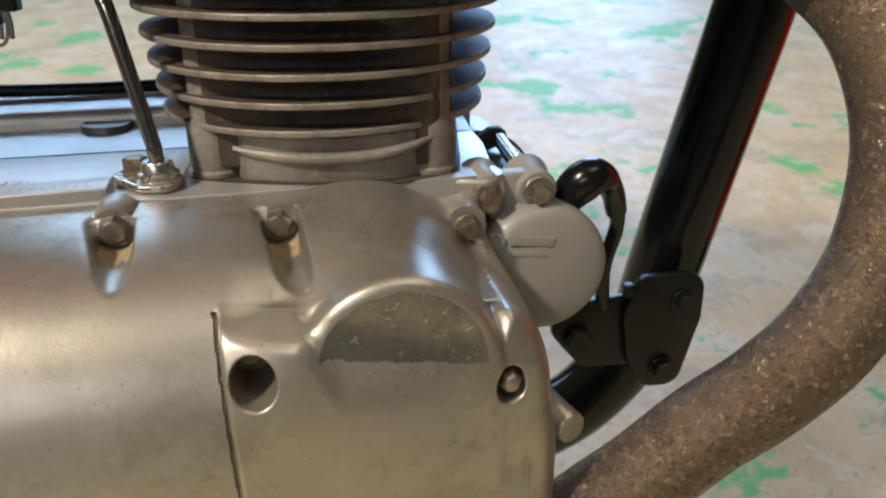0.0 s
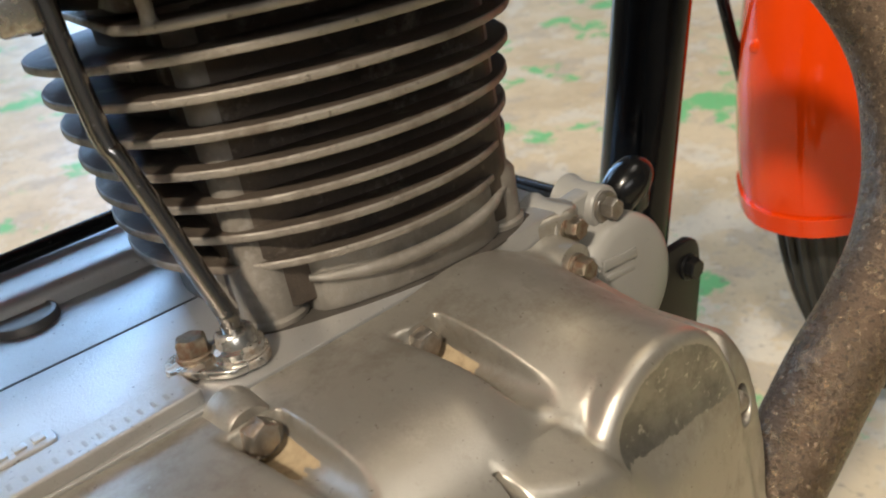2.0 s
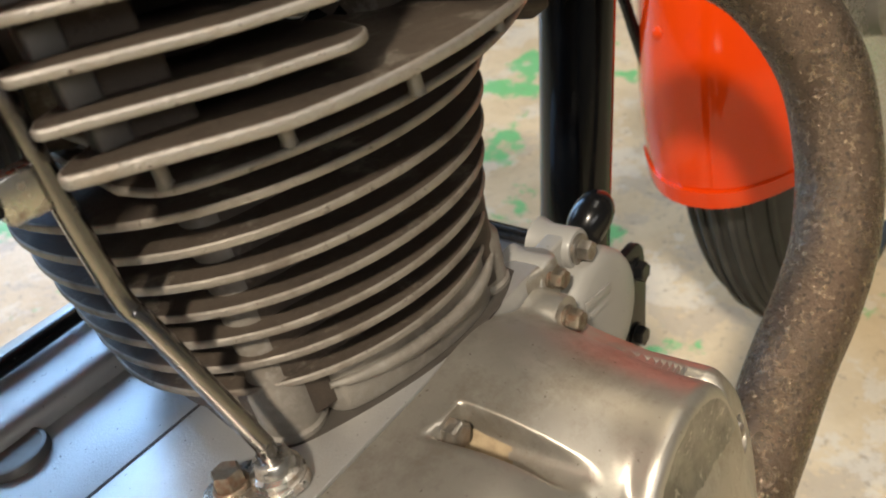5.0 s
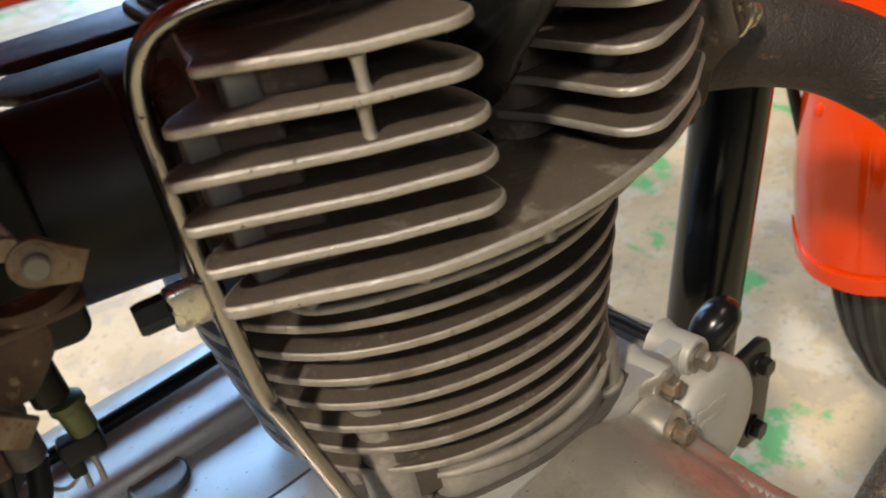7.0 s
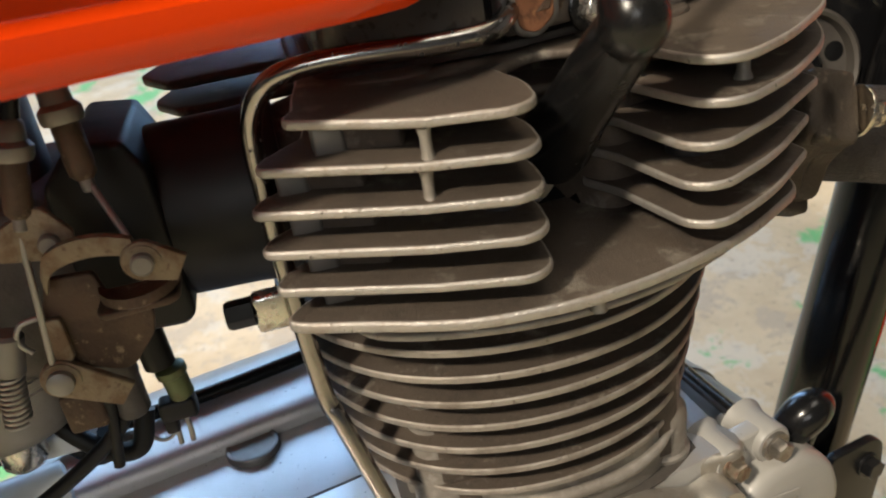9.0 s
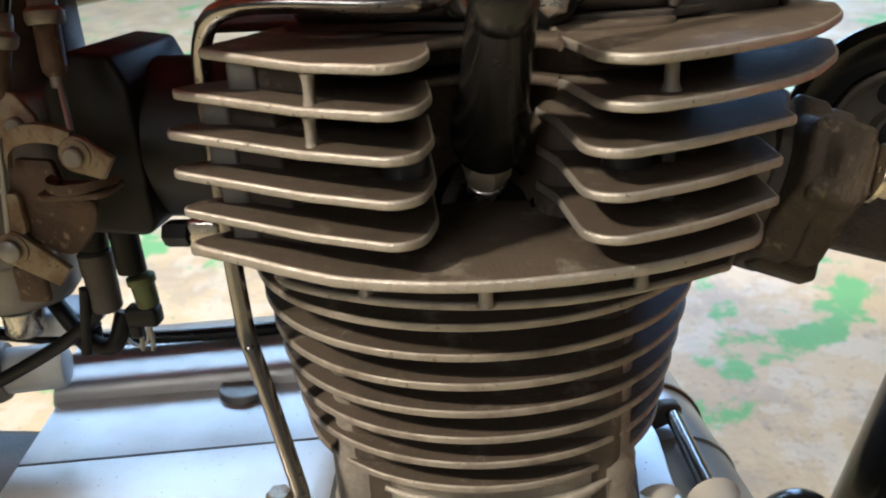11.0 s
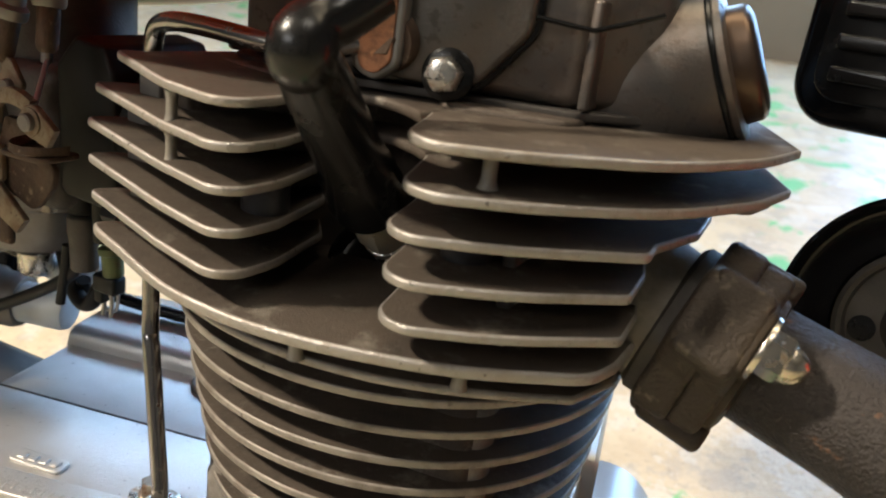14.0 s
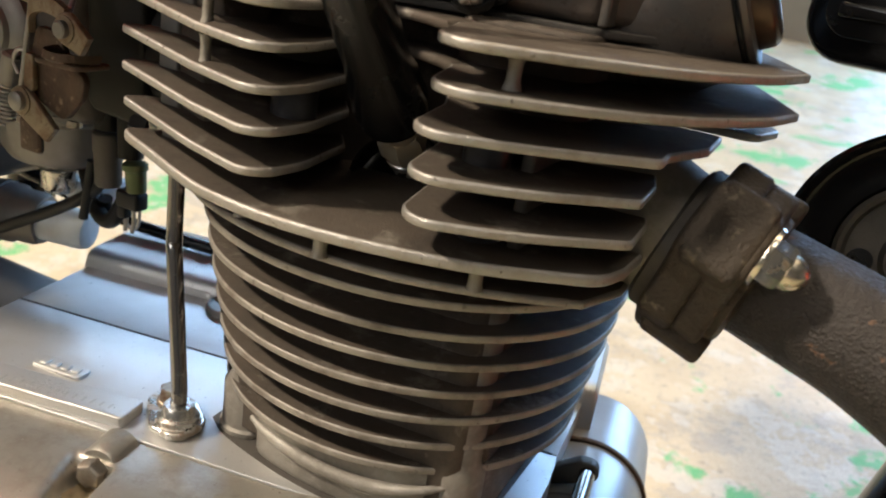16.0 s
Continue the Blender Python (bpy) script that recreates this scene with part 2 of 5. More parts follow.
tint(ROCKER, noise_mask(ROCKER, 16, 0.55, 0.7), (0.22, 0.14, 0.095), 0.5)
relief(ROCKER, (900, 0.00016, 3), (260, 0.00005, 4))
OILY_STEEL = material("oily_dark_steel", (0.055, 0.055, 0.06), 0.30, 0.6)
tint(OILY_STEEL, noise_mask(OILY_STEEL, 120, 0.45, 0.65), (0.022, 0.02, 0.02), 0.8, 0.45, 0.3)
BRASSY = material("yellowed_plating", (0.74, 0.64, 0.46), 0.36, 0.5)
tint(BRASSY, noise_mask(BRASSY, 160, 0.5, 0.65), (0.70, 0.66, 0.58), 0.8, 0.25)
tint(BRASSY, noise_mask(BRASSY, 300, 0.64, 0.72), (0.20, 0.12, 0.06), 0.7, 0.7, 0.2)
BLUISH_CASE = material("pale_case_paint", (0.34, 0.345, 0.345), 0.35, 0.25, 0.2)
tint(BLUISH_CASE, noise_mask(BLUISH_CASE, 30, 0.45, 0.75), (0.28, 0.275, 0.265), 0.6, 0.45)
STAMPED = material("stamped_metal", (0.42, 0.405, 0.38), 0.55, 0.6)
GREY_ALLOY = material("dull_grey_alloy", (0.21, 0.20, 0.185), 0.46, 0.6)
tint(GREY_ALLOY, noise_mask(GREY_ALLOY, 60, 0.45, 0.7), (0.15, 0.13, 0.11), 0.7, 0.6)
PALE_RUST = material("pale_rusty_plating", (0.20, 0.155, 0.105), 0.50, 0.5)
tint(PALE_RUST, noise_mask(PALE_RUST, 140, 0.46, 0.6), (0.13, 0.075, 0.038), 0.8, 0.75, 0.15)
tint(PALE_RUST, noise_mask(PALE_RUST, 500, 0.58, 0.66), (0.10, 0.06, 0.035), 0.7, 0.8, 0.1)
relief(PALE_RUST, (900, 0.0003, 4))
GREEN_BRASS = material("greenish_brass", (0.11, 0.135, 0.06), 0.5, 0.5)
tint(GREEN_BRASS, noise_mask(GREEN_BRASS, 200, 0.45, 0.65), (0.12, 0.10, 0.05), 0.7, 0.7)
MILKY = material("pale_milky_plastic", (0.58, 0.62, 0.64), 0.35)
tint(MILKY, noise_mask(MILKY, 60, 0.45, 0.7), (0.42, 0.43, 0.41), 0.6)

BOLT_STEEL = material("dull_bolt_steel", (0.33, 0.305, 0.27), 0.30, 0.9)
tint(BOLT_STEEL, noise_mask(BOLT_STEEL, 190, 0.46, 0.62), (0.17, 0.115, 0.075), 0.7, 0.55, 0.4)
relief(BOLT_STEEL, (1400, 0.00015, 3))
SATIN_BLACK = material("satin_black_paint", (0.006, 0.006, 0.0065), 0.34)
tint(SATIN_BLACK, noise_mask(SATIN_BLACK, 80, 0.55, 0.75), (0.014, 0.012, 0.010), 0.7, 0.5)
MATTE_RUBBER = material("matte_black_rubber", (0.005, 0.0047, 0.0047), 0.5)
tint(MATTE_RUBBER, noise_mask(MATTE_RUBBER, 50, 0.5, 0.72), (0.012, 0.0105, 0.009), 0.7, 0.7)
for m in (SATIN_BLACK, MATTE_RUBBER):
    m.node_tree.nodes["Principled BSDF"].inputs["Specular IOR Level"].default_value = 0.3
CHROME_NUT = material("bright_nut_plating", (0.58, 0.52, 0.43), 0.25, 1.0)
tint(CHROME_NUT, noise_mask(CHROME_NUT, 260, 0.60, 0.68), (0.30, 0.19, 0.09), 0.7, 0.45, 0.6)
SOOTY_PIPE = material("heat_darkened_pipe_steel", (0.042, 0.036, 0.034), 0.44, 0.6)
tint(SOOTY_PIPE, noise_mask(SOOTY_PIPE, 40, 0.42, 0.66, 8.0), (0.034, 0.028, 0.025), 0.8, 0.6, 0.4)
tint(SOOTY_PIPE, noise_mask(SOOTY_PIPE, 330, 0.60, 0.68, 5.0), (0.012, 0.010, 0.009), 0.7, 0.8, 0.1)
tint(SOOTY_PIPE, noise_mask(SOOTY_PIPE, 120, 0.66, 0.70, 4.0, 0.6, (1, 1, 1), 4.0), (0.17, 0.085, 0.045), 0.6, 0.8, 0.1)
relief(SOOTY_PIPE, (900, 0.0009, 4), (220, 0.0009, 4))

CREAM_DIRT = material("cream_dirt", (0.34, 0.26, 0.16), 0.85)
tint(CREAM_DIRT, noise_mask(CREAM_DIRT, 300, 0.45, 0.7), (0.20, 0.145, 0.085), 0.8)

# ---- shapes ----


def mv(*xyz):
    return Matrix.Translation(xyz)


def aim(at, way, spin=0.0):
    """A frame at a place with its z along a way."""
    q = Vector(way).to_track_quat("Z", "Y").to_matrix().to_4x4()
    return Matrix.Translation(at) @ q @ Matrix.Rotation(radians(spin), 4, "Z")


def loft(bm, rings, closed=True, caps=True, mat=0):
    """Skin through rings of equally many points."""
    rows = [[bm.verts.new(p) for p in ring] for ring in rings]
    n = len(rows[0])
    faces = []
    for a, b in zip(rows, rows[1:]):
        for i in range(n if closed else n - 1):
            j = (i + 1) % n
            faces.append(bm.faces.new((a[i], a[j], b[j], b[i])))
    if caps and closed:
        faces.append(bm.faces.new(rows[0][::-1]))
        faces.append(bm.faces.new(rows[-1]))
    for f in faces:
        f.material_index = mat
    return rows


def lathe(bm, profile, m, seg=32, mat=0, squash=1.0):
    rings = []
    for r, h in profile:
        r = max(r, 0.02)
        rings.append([m @ Vector((r * math.cos(a), squash * r * math.sin(a), h)) for a in (2 * math.pi * i / seg for i in range(seg))])
    loft(bm, rings, mat=mat)


def spline(points, steps=8):
    """A smooth line through points."""
    p = [Vector(q) for q in points]
    p = [2 * p[0] - p[1]] + p + [2 * p[-1] - p[-2]]
    out = []
    for a, b, c, d in zip(p, p[1:], p[2:], p[3:]):
        for i in range(steps):
            t = i / steps
            out.append(0.5 * (2 * b + (c - a) * t + (2 * a - 5 * b + 4 * c - d) * t * t + (3 * b - a - 3 * c + d) * t ** 3))
    out.append(p[-2])
    return out


def sweep(bm, line, radius, seg=16, mat=0):
    """A round bar along a line of places."""
    line = [Vector(q) for q in line]
    side, rings = None, []
    for i, p in enumerate(line):
        way = (line[min(i + 1, len(line) - 1)] - line[max(i - 1, 0)]).normalized()
        if side is None:
            side = way.orthogonal().normalized()
        side = (side - way * side.dot(way)).normalized()
        up = way.cross(side)
        r = radius(i / (len(line) - 1)) if callable(radius) else radius
        rings.append([p + r * (math.cos(a) * side + math.sin(a) * up) for a in (2 * math.pi * k / seg for k in range(seg))])
    loft(bm, rings, mat=mat)


def rounded(corners, n=6):
    """An outline with rounded corners from (x, y, radius)."""
    out = []
    k = len(corners)
    for i, (x, y, r) in enumerate(corners):
        p = Vector((x, y))
        a = (Vector(corners[i - 1][:2]) - p)
        b = (Vector(corners[(i + 1) % k][:2]) - p)
        if r <= 0:
            out.append(p)
            continue
        half = a.angle(b) / 2
        cut = min(r / math.tan(half), 0.49 * a.length, 0.49 * b.length)
        r = cut * math.tan(half)
        a.normalize(), b.normalize()
        mid = p + (a + b).normalized() * (r / math.sin(half))
        s, e = p + a * cut - mid, p + b * cut - mid
        turn = s.angle_signed(e) if s.length > 1e-6 and e.length > 1e-6 else 0
        for j in range(n + 1):
            w = -turn * j / n
            c, q = math.cos(w), math.sin(w)
            out.append(mid + Vector((c * s.x - q * s.y, q * s.x + c * s.y)))
    return out


def inset(outline, d):
    """The outline moved inwards by about d."""
    n = len(outline)
    area = sum(outline[i - 1].x * outline[i].y - outline[i].x * outline[i - 1].y for i in range(n))
    s = 1 if area > 0 else -1
    out = []
    for i in range(n):
        t = outline[(i + 1) % n] - outline[i - 1]
        t = t.normalized() if t.length > 1e-9 else Vector((1, 0))
        out.append(outline[i] + s * d * Vector((-t.y, t.x)))
    return out


def slab(bm, outline, z0, z1, edge=0.8, m=None, steps=3, mat=0, rim=None):
    """A plate of that outline from z0 to z1 with rounded edges."""
    m = m or Matrix()
    n = len(outline)
    area = sum(outline[i - 1].x * outline[i].y - outline[i].x * outline[i - 1].y for i in range(n))
    if area < 0:
        outline = outline[::-1]
    levels = []
    for i in range(steps + 1):
        a = math.pi / 2 * i / steps
        levels.append((edge * (1 - math.sin(a)), z0 + edge * (1 - math.cos(a))))
    for i in range(steps + 1):
        a = math.pi / 2 * i / steps
        levels.append((edge * (1 - math.cos(a)), z1 - edge * (1 - math.sin(a))))
    rows = loft(bm, [[m @ Vector((p.x, p.y, z)) for p in inset(outline, d)] for d, z in levels], mat=mat)
    if rim is not None:
        own = {v for row in rows for v in row}
        for v in own:
            for f in v.link_faces:
                if len(f.verts) == 4 and all(q in own for q in f.verts):
                    f.material_index = rim


def block(bm, a, b, edge=1.0, m=None, mat=0):
    (x0, y0, z0), (x1, y1, z1) = a, b
    r = min(edge, 0.45 * (x1 - x0), 0.45 * (y1 - y0), 0.45 * (z1 - z0))
    slab(bm, rounded([(x0, y0, r), (x1, y0, r), (x1, y1, r), (x0, y1, r)], 3), z0, z1, r, m, 3, mat)


def hexagon(bm, m, across, height, mat=0, dome=0.0):
    """A hexagonal head with chamfered top, standing on the frame's z = 0."""
    r = across / math.sqrt(3)
    ring = lambda k, z: [m @ Vector((k * r * math.cos(a), k * r * math.sin(a), z)) for a in (math.pi / 3 * i for i in range(6))]
    loft(bm, [ring(1, 0), ring(1, 0.82 * height), ring(0.86, height)], mat=mat)
    if dome:
        lathe(bm, [(0.78 * r * math.cos(a), height - 0.1 + dome * math.sin(a)) for a in (math.pi / 2 * i / 5 for i in range(6))], m, 20, mat)


# ---- things ----
PLACES = {}


TURN = Matrix.Rotation(radians(10.8), 4, "Z")  # the crankcase's own frame, turned about the cylinder


def thing(name, at, label, category, group="", kind="", lean=True, turned=False):
    """The Empty of a thing; its parts are given in the bike's millimetres (turned: the crankcase's), or in the room's metres where lean is off."""
    ob = new(name)
    ob.empty_display_size = 0.02
    PLACES[ob.name] = (lean, tuple(at))
    ob.matrix_basis = (BIKE @ (TURN if turned else Matrix()) @ Matrix.Translation(Vector(at) / 1000)) if lean else Matrix.Translation(at)
    return tagged(ob, label, category, group, kind)


def mesh_of(name, bm, materials, at=(0, 0, 0), scale=0.001, sharp=38):
    bmesh.ops.recalc_face_normals(bm, faces=bm.faces)
    off = Vector(at)
    for v in bm.verts:
        v.co = (v.co - off) * scale
    me = bpy.data.meshes.new(name)
    bm.to_mesh(me)
    bm.free()
    for mat in materials if isinstance(materials, (list, tuple)) else [materials]:
        me.materials.append(mat)
    me.shade_smooth()
    me.set_sharp_from_angle(angle=radians(sharp))
    return me


def part(name, bm, materials, parent, label="", sharp=38):
    """Links a bmesh as one mesh under a thing or under a part."""
    root = parent
    while root.parent:
        root = root.parent
    lean, at = PLACES[root.name]
    ob = new(name, mesh_of(name, bm, materials, at, 0.001 if lean else 1.0, sharp))
    ob.parent = parent
    if label:
        ob["label"] = label
    return ob


def fresh():
    return bmesh.new()


def bolt(parent, at, way, across=10.0, height=6.0, mat=None, spin=0.0, washer=0.0, label="", dome=0.0, name="bolt"):
    bm = fresh()
    m = aim(at, way, spin)
    z = 0.0
    if washer:
        lathe(bm, [(washer, 0), (washer, 1.2), (washer - 0.5, 1.6)], m, 28)
        z = 1.6
    hexagon(bm, m @ mv(0, 0, z), across, height, 0, dome)
    return part(name, bm, mat or ZINC, parent, label)


# ---- the room ----


def room_box(name, a, b, mat, kind="structure", label="", category=""):
    bm = fresh()
    for v in bmesh.ops.create_cube(bm, size=1.0)["verts"]:
        v.co = Vector([(p + q) / 2 + c * (q - p) for c, p, q in zip(v.co, a, b)])
    ob = new(name, mesh_of(name, bm, mat, (0, 0, 0), 1.0))
    return tagged(ob, label, category, "", kind)


room_box("floor", (-6, -5, -0.2), (6, 12, 0), CONCRETE, label="worn concrete floor with flaking green paint", category="floor")
room_box("wall_south_west", (-5, -4.2, 0), (-2.3, -4.0, 3.4), PLASTER, label="grimy plastered wall beside the window", category="wall")
room_box("wall_south_east", (-0.3, -4.2, 0), (5, -4.0, 3.4), PLASTER, label="grimy plastered wall beside the window", category="wall")
room_box("wall_south_sill", (-2.3, -4.2, 0), (-0.3, -4.0, 2.25), PLASTER, label="grimy plastered wall below the window", category="wall")
room_box("wall_south_lintel", (-2.3, -4.2, 3.2), (-0.3, -4.0, 3.4), PLASTER, label="grimy plastered wall above the window", category="wall")
room_box("wall_west", (-4.7, -4.0, 0), (-4.5, 3.8, 3.4), PLASTER, label="grimy plastered workshop wall", category="wall")
room_box("wall_east", (4.5, -4.0, 0), (4.7, 3.8, 3.4), PLASTER, label="grimy plastered workshop wall", category="wall")
room_box("wall_north_west", (-4.5, 3.8, 0), (-3.45, 4.0, 3.4), PLASTER, label="grimy plastered wall beside the high window", category="wall")
room_box("wall_north_sill", (-3.45, 3.8, 0), (-0.35, 4.0, 1.75), PLASTER, label="grimy plastered wall below the high window", category="wall")
room_box("wall_north_head", (-3.45, 3.8, 2.85), (-0.35, 4.0, 3.4), PLASTER, label="grimy plastered wall above the high window", category="wall")
room_box("wall_north_pier", (-0.35, 3.8, 0), (0.25, 4.0, 3.4), PLASTER, label="grimy plastered pier between window and doorway", category="wall")
room_box("wall_north_east", (1.32, 3.8, 0), (4.5, 4.0, 3.4), PLASTER, label="grimy plastered wall beside the doorway", category="wall")
room_box("wall_north_lintel", (0.25, 3.8, 2.85), (1.32, 4.0, 3.4), PLASTER, label="grimy plastered lintel over the doorway", category="wall")
room_box("ceiling", (-4.7, -4.2, 3.4), (4.7, 4.0, 3.55), PLASTER, label="grimy workshop ceiling", category="ceiling")

# ---- cylinder ----


def ring_of(front, back, n=5):
    """A closed outline: a smooth line through the front points, then the back corners."""
    out = [Vector((p.x, p.y)) for p in spline([(x, y, 0) for x, y in front], n)]
    return out + [Vector(p) for p in back]


def circle(r, n=84, square=0.0):
    """A circle, or with square above 0 a slightly squared one."""
    out = []
    for i in range(n):
        a = 2 * math.pi * i / n
        k = r * (1 + square * (1 - math.cos(4 * a)) / 2)
        out.append(Vector((k * math.cos(a), k * math.sin(a))))
    return out


FIN_LEVELS = (20.0, 30.6, 41.2, 51.8, 62.4, 73.2, 84.0)
cylinder = thing("engine_cylinder", (0, 0, 0), "dusty cast aluminium cylinder barrel with round cooling fins on the crankcase", "engine cylinder")
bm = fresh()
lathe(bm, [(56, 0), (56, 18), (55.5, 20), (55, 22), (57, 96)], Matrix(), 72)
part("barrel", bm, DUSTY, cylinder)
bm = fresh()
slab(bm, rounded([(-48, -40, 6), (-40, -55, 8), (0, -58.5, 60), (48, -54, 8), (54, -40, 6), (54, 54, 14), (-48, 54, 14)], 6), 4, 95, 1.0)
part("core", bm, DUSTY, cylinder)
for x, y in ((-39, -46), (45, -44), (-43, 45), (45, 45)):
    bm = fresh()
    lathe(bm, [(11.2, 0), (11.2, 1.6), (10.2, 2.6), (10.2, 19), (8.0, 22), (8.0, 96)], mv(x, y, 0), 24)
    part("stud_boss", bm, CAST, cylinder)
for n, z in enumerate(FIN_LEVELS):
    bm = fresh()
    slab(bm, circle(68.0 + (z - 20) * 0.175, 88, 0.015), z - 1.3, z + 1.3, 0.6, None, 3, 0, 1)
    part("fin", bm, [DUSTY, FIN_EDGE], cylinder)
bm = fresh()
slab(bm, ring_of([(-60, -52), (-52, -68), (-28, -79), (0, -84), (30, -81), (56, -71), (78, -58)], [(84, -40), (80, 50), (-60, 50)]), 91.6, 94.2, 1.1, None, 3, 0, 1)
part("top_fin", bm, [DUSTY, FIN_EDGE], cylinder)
bm = fresh()
slab(bm, ring_of([(-30, -40), (-27, -57), (-10, -62), (14, -62.5), (34, -58), (52, -46)], [(56, -30), (56, 50), (-50, 50), (-50, -30)]), -0.5, 18.6, 1.0)
part("foot", bm, CAST, cylinder)
bm = fresh()
sweep(bm, spline([(-29, -58, 12.5), (-20, -60.5, 11), (0, -63.2, 9.5), (22, -62, 10), (36, -58.5, 12), (47, -52.5, 15)], 6), lambda t: 2.6 * math.sin(math.pi * min(max(t, 0.06), 0.94)) ** 0.5, 12)
part("rib", bm, CAST, cylinder)
bm = fresh()
slab(bm, ring_of([(-52, -52), (-40, -58.5), (-10, -64.5), (16, -65), (40, -60), (57, -50)], [(58, -30), (58, 54), (-54, 54), (-54, -30)]), -1.2, -0.2, 0.3)
part("gasket", bm, DARK_METAL, cylinder)

# ---- cylinder head ----
head = thing("cylinder_head", (0, 0, 96), "cast aluminium cylinder head with bare-edged cooling fins", "cylinder head")
HEAD_LEVELS = (159.0, 148.0, 137.0, 126.0, 115.0)


def lift_rear(bm):
    """The fins rise a little towards the rear."""
    for v in bm.verts:
        v.co.z += 0.075 * max(-30 - v.co.x, 0)


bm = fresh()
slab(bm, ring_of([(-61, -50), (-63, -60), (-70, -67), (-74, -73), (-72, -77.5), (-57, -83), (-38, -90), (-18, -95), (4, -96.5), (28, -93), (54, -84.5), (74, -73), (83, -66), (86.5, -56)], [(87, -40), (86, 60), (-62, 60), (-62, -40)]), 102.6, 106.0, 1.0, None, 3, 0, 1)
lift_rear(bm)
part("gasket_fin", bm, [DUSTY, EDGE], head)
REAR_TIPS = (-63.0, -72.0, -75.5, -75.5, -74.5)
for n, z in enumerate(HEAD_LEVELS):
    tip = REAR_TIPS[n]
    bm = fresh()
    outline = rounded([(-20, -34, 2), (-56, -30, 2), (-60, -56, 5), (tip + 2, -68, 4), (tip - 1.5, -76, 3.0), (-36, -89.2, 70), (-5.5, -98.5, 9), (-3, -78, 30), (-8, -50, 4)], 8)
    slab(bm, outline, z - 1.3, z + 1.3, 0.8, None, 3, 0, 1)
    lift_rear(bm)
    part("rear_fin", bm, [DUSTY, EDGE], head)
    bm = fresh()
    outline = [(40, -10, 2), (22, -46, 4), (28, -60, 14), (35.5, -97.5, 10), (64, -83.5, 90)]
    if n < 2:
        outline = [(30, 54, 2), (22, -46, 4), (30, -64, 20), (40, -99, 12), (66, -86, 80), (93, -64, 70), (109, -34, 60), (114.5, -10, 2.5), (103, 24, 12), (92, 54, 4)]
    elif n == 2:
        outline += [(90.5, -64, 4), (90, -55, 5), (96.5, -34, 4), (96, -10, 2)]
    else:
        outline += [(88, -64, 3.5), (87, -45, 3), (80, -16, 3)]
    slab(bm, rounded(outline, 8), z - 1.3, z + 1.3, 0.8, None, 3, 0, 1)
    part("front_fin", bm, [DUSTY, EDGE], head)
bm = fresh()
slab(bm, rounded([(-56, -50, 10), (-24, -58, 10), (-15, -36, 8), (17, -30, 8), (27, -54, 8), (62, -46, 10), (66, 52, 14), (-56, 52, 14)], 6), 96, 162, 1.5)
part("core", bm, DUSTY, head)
for z, tip in ((158, -106), (148.5, -104)):
    bm = fresh()
    slab(bm, rounded([(-52, 8, 3), (tip + 10, 8, 8), (tip, 26, 9), (tip + 8, 48, 8), (-52, 54, 3)], 6), z - 1.6, z + 1.6, 1.0)
    part("far_fin", bm, DUSTY, head)
bm = fresh()
slab(bm, rounded([(60, 4, 3), (104, 6, 6), (109, 26, 8), (92, 52, 8), (60, 52, 3)], 6), 135.7, 138.3, 0.8, None, 3, 0, 1)
part("front_fin", bm, [DUSTY, EDGE], head)
# the bridge behind the plug well joins the two upper fins
for z, y in ((159, -58), (148, -52)):
    bm = fresh()
    slab(bm, ring_of([(-14, y - 8), (-4, y - 3), (8, y + 3), (20, y - 2), (30, y - 10)], [(30, -20), (-14, -20)]), z - 1.5, z + 1.5, 1.2, None, 3, 0, 1)
    part("bridge_fin", bm, [DUSTY, DUSTY], head)
for at, h, r in (((-32, -87.5, 149.5), 8, 1.5), ((-33, -86.5, 138.5), 8, 1.5), ((55, -81, 149.5), 8, 1.8)):
    bm = fresh()
    lathe(bm, [(r * 1.5, -0.5), (r * 1.1, 1.2), (r, 2.2), (r, h - 2), (r * 1.3, h)], mv(*at), 14)
    part("fin_lug", bm, CAST, head)
for x, y in ((9, -84.5), (51, -72), (-52, -65), (-25, -77)):
    bm = fresh()
    lathe(bm, [(2.6, 0), (2.0, 1.5), (2.0, 8), (2.4, 9)], mv(x, y, 93.6), 12)
    part("fin_lug", bm, CAST, head)
for z, x, y in ((154, -56, -74), (143, -67, -68), (132, -66, -69), (121, -64, -70), (110, -62, -71)):
    bm = fresh()
    block(bm, (x - 1.6, y, z - 5), (x + 6.5, y + 7, z + 5), 1.2)
    part("web", bm, GREY_ALLOY, head)
    bm = fresh()
    block(bm, (x - 1, y + 3.4, z - 5), (x + 20, y + 20, z + 5), 1.2, mv(x, y, 0) @ Matrix.Rotation(radians(-20), 4, "Z") @ mv(-x, -y, 0))
    part("web", bm, DUSTY, head)
for z in (110, 120.5, 131.5):
    bm = fresh()
    block(bm, (55.6, -67, z - 5), (59.4, -40, z + 5), 1.2)
    part("web", bm, GREY_ALLOY, head)
    bm = fresh()
    block(bm, (50.5, -60, z - 1), (56, -40, z + 5), 1.4)
    part("web", bm, GREY_ALLOY, head)
# dark nuts of the studs between the fins
for at in ((46.4, -67.5, 127.3), (46.4, -65.5, 105.8), (-12, -73, 127.3)):
    bm = fresh()
    lathe(bm, [(6.6, 0), (6.6, 8.6), (6.2, 9.2)], mv(*at), 20)
    part("stud_nut", bm, OILY_STEEL, head, "dark oily stud nut")
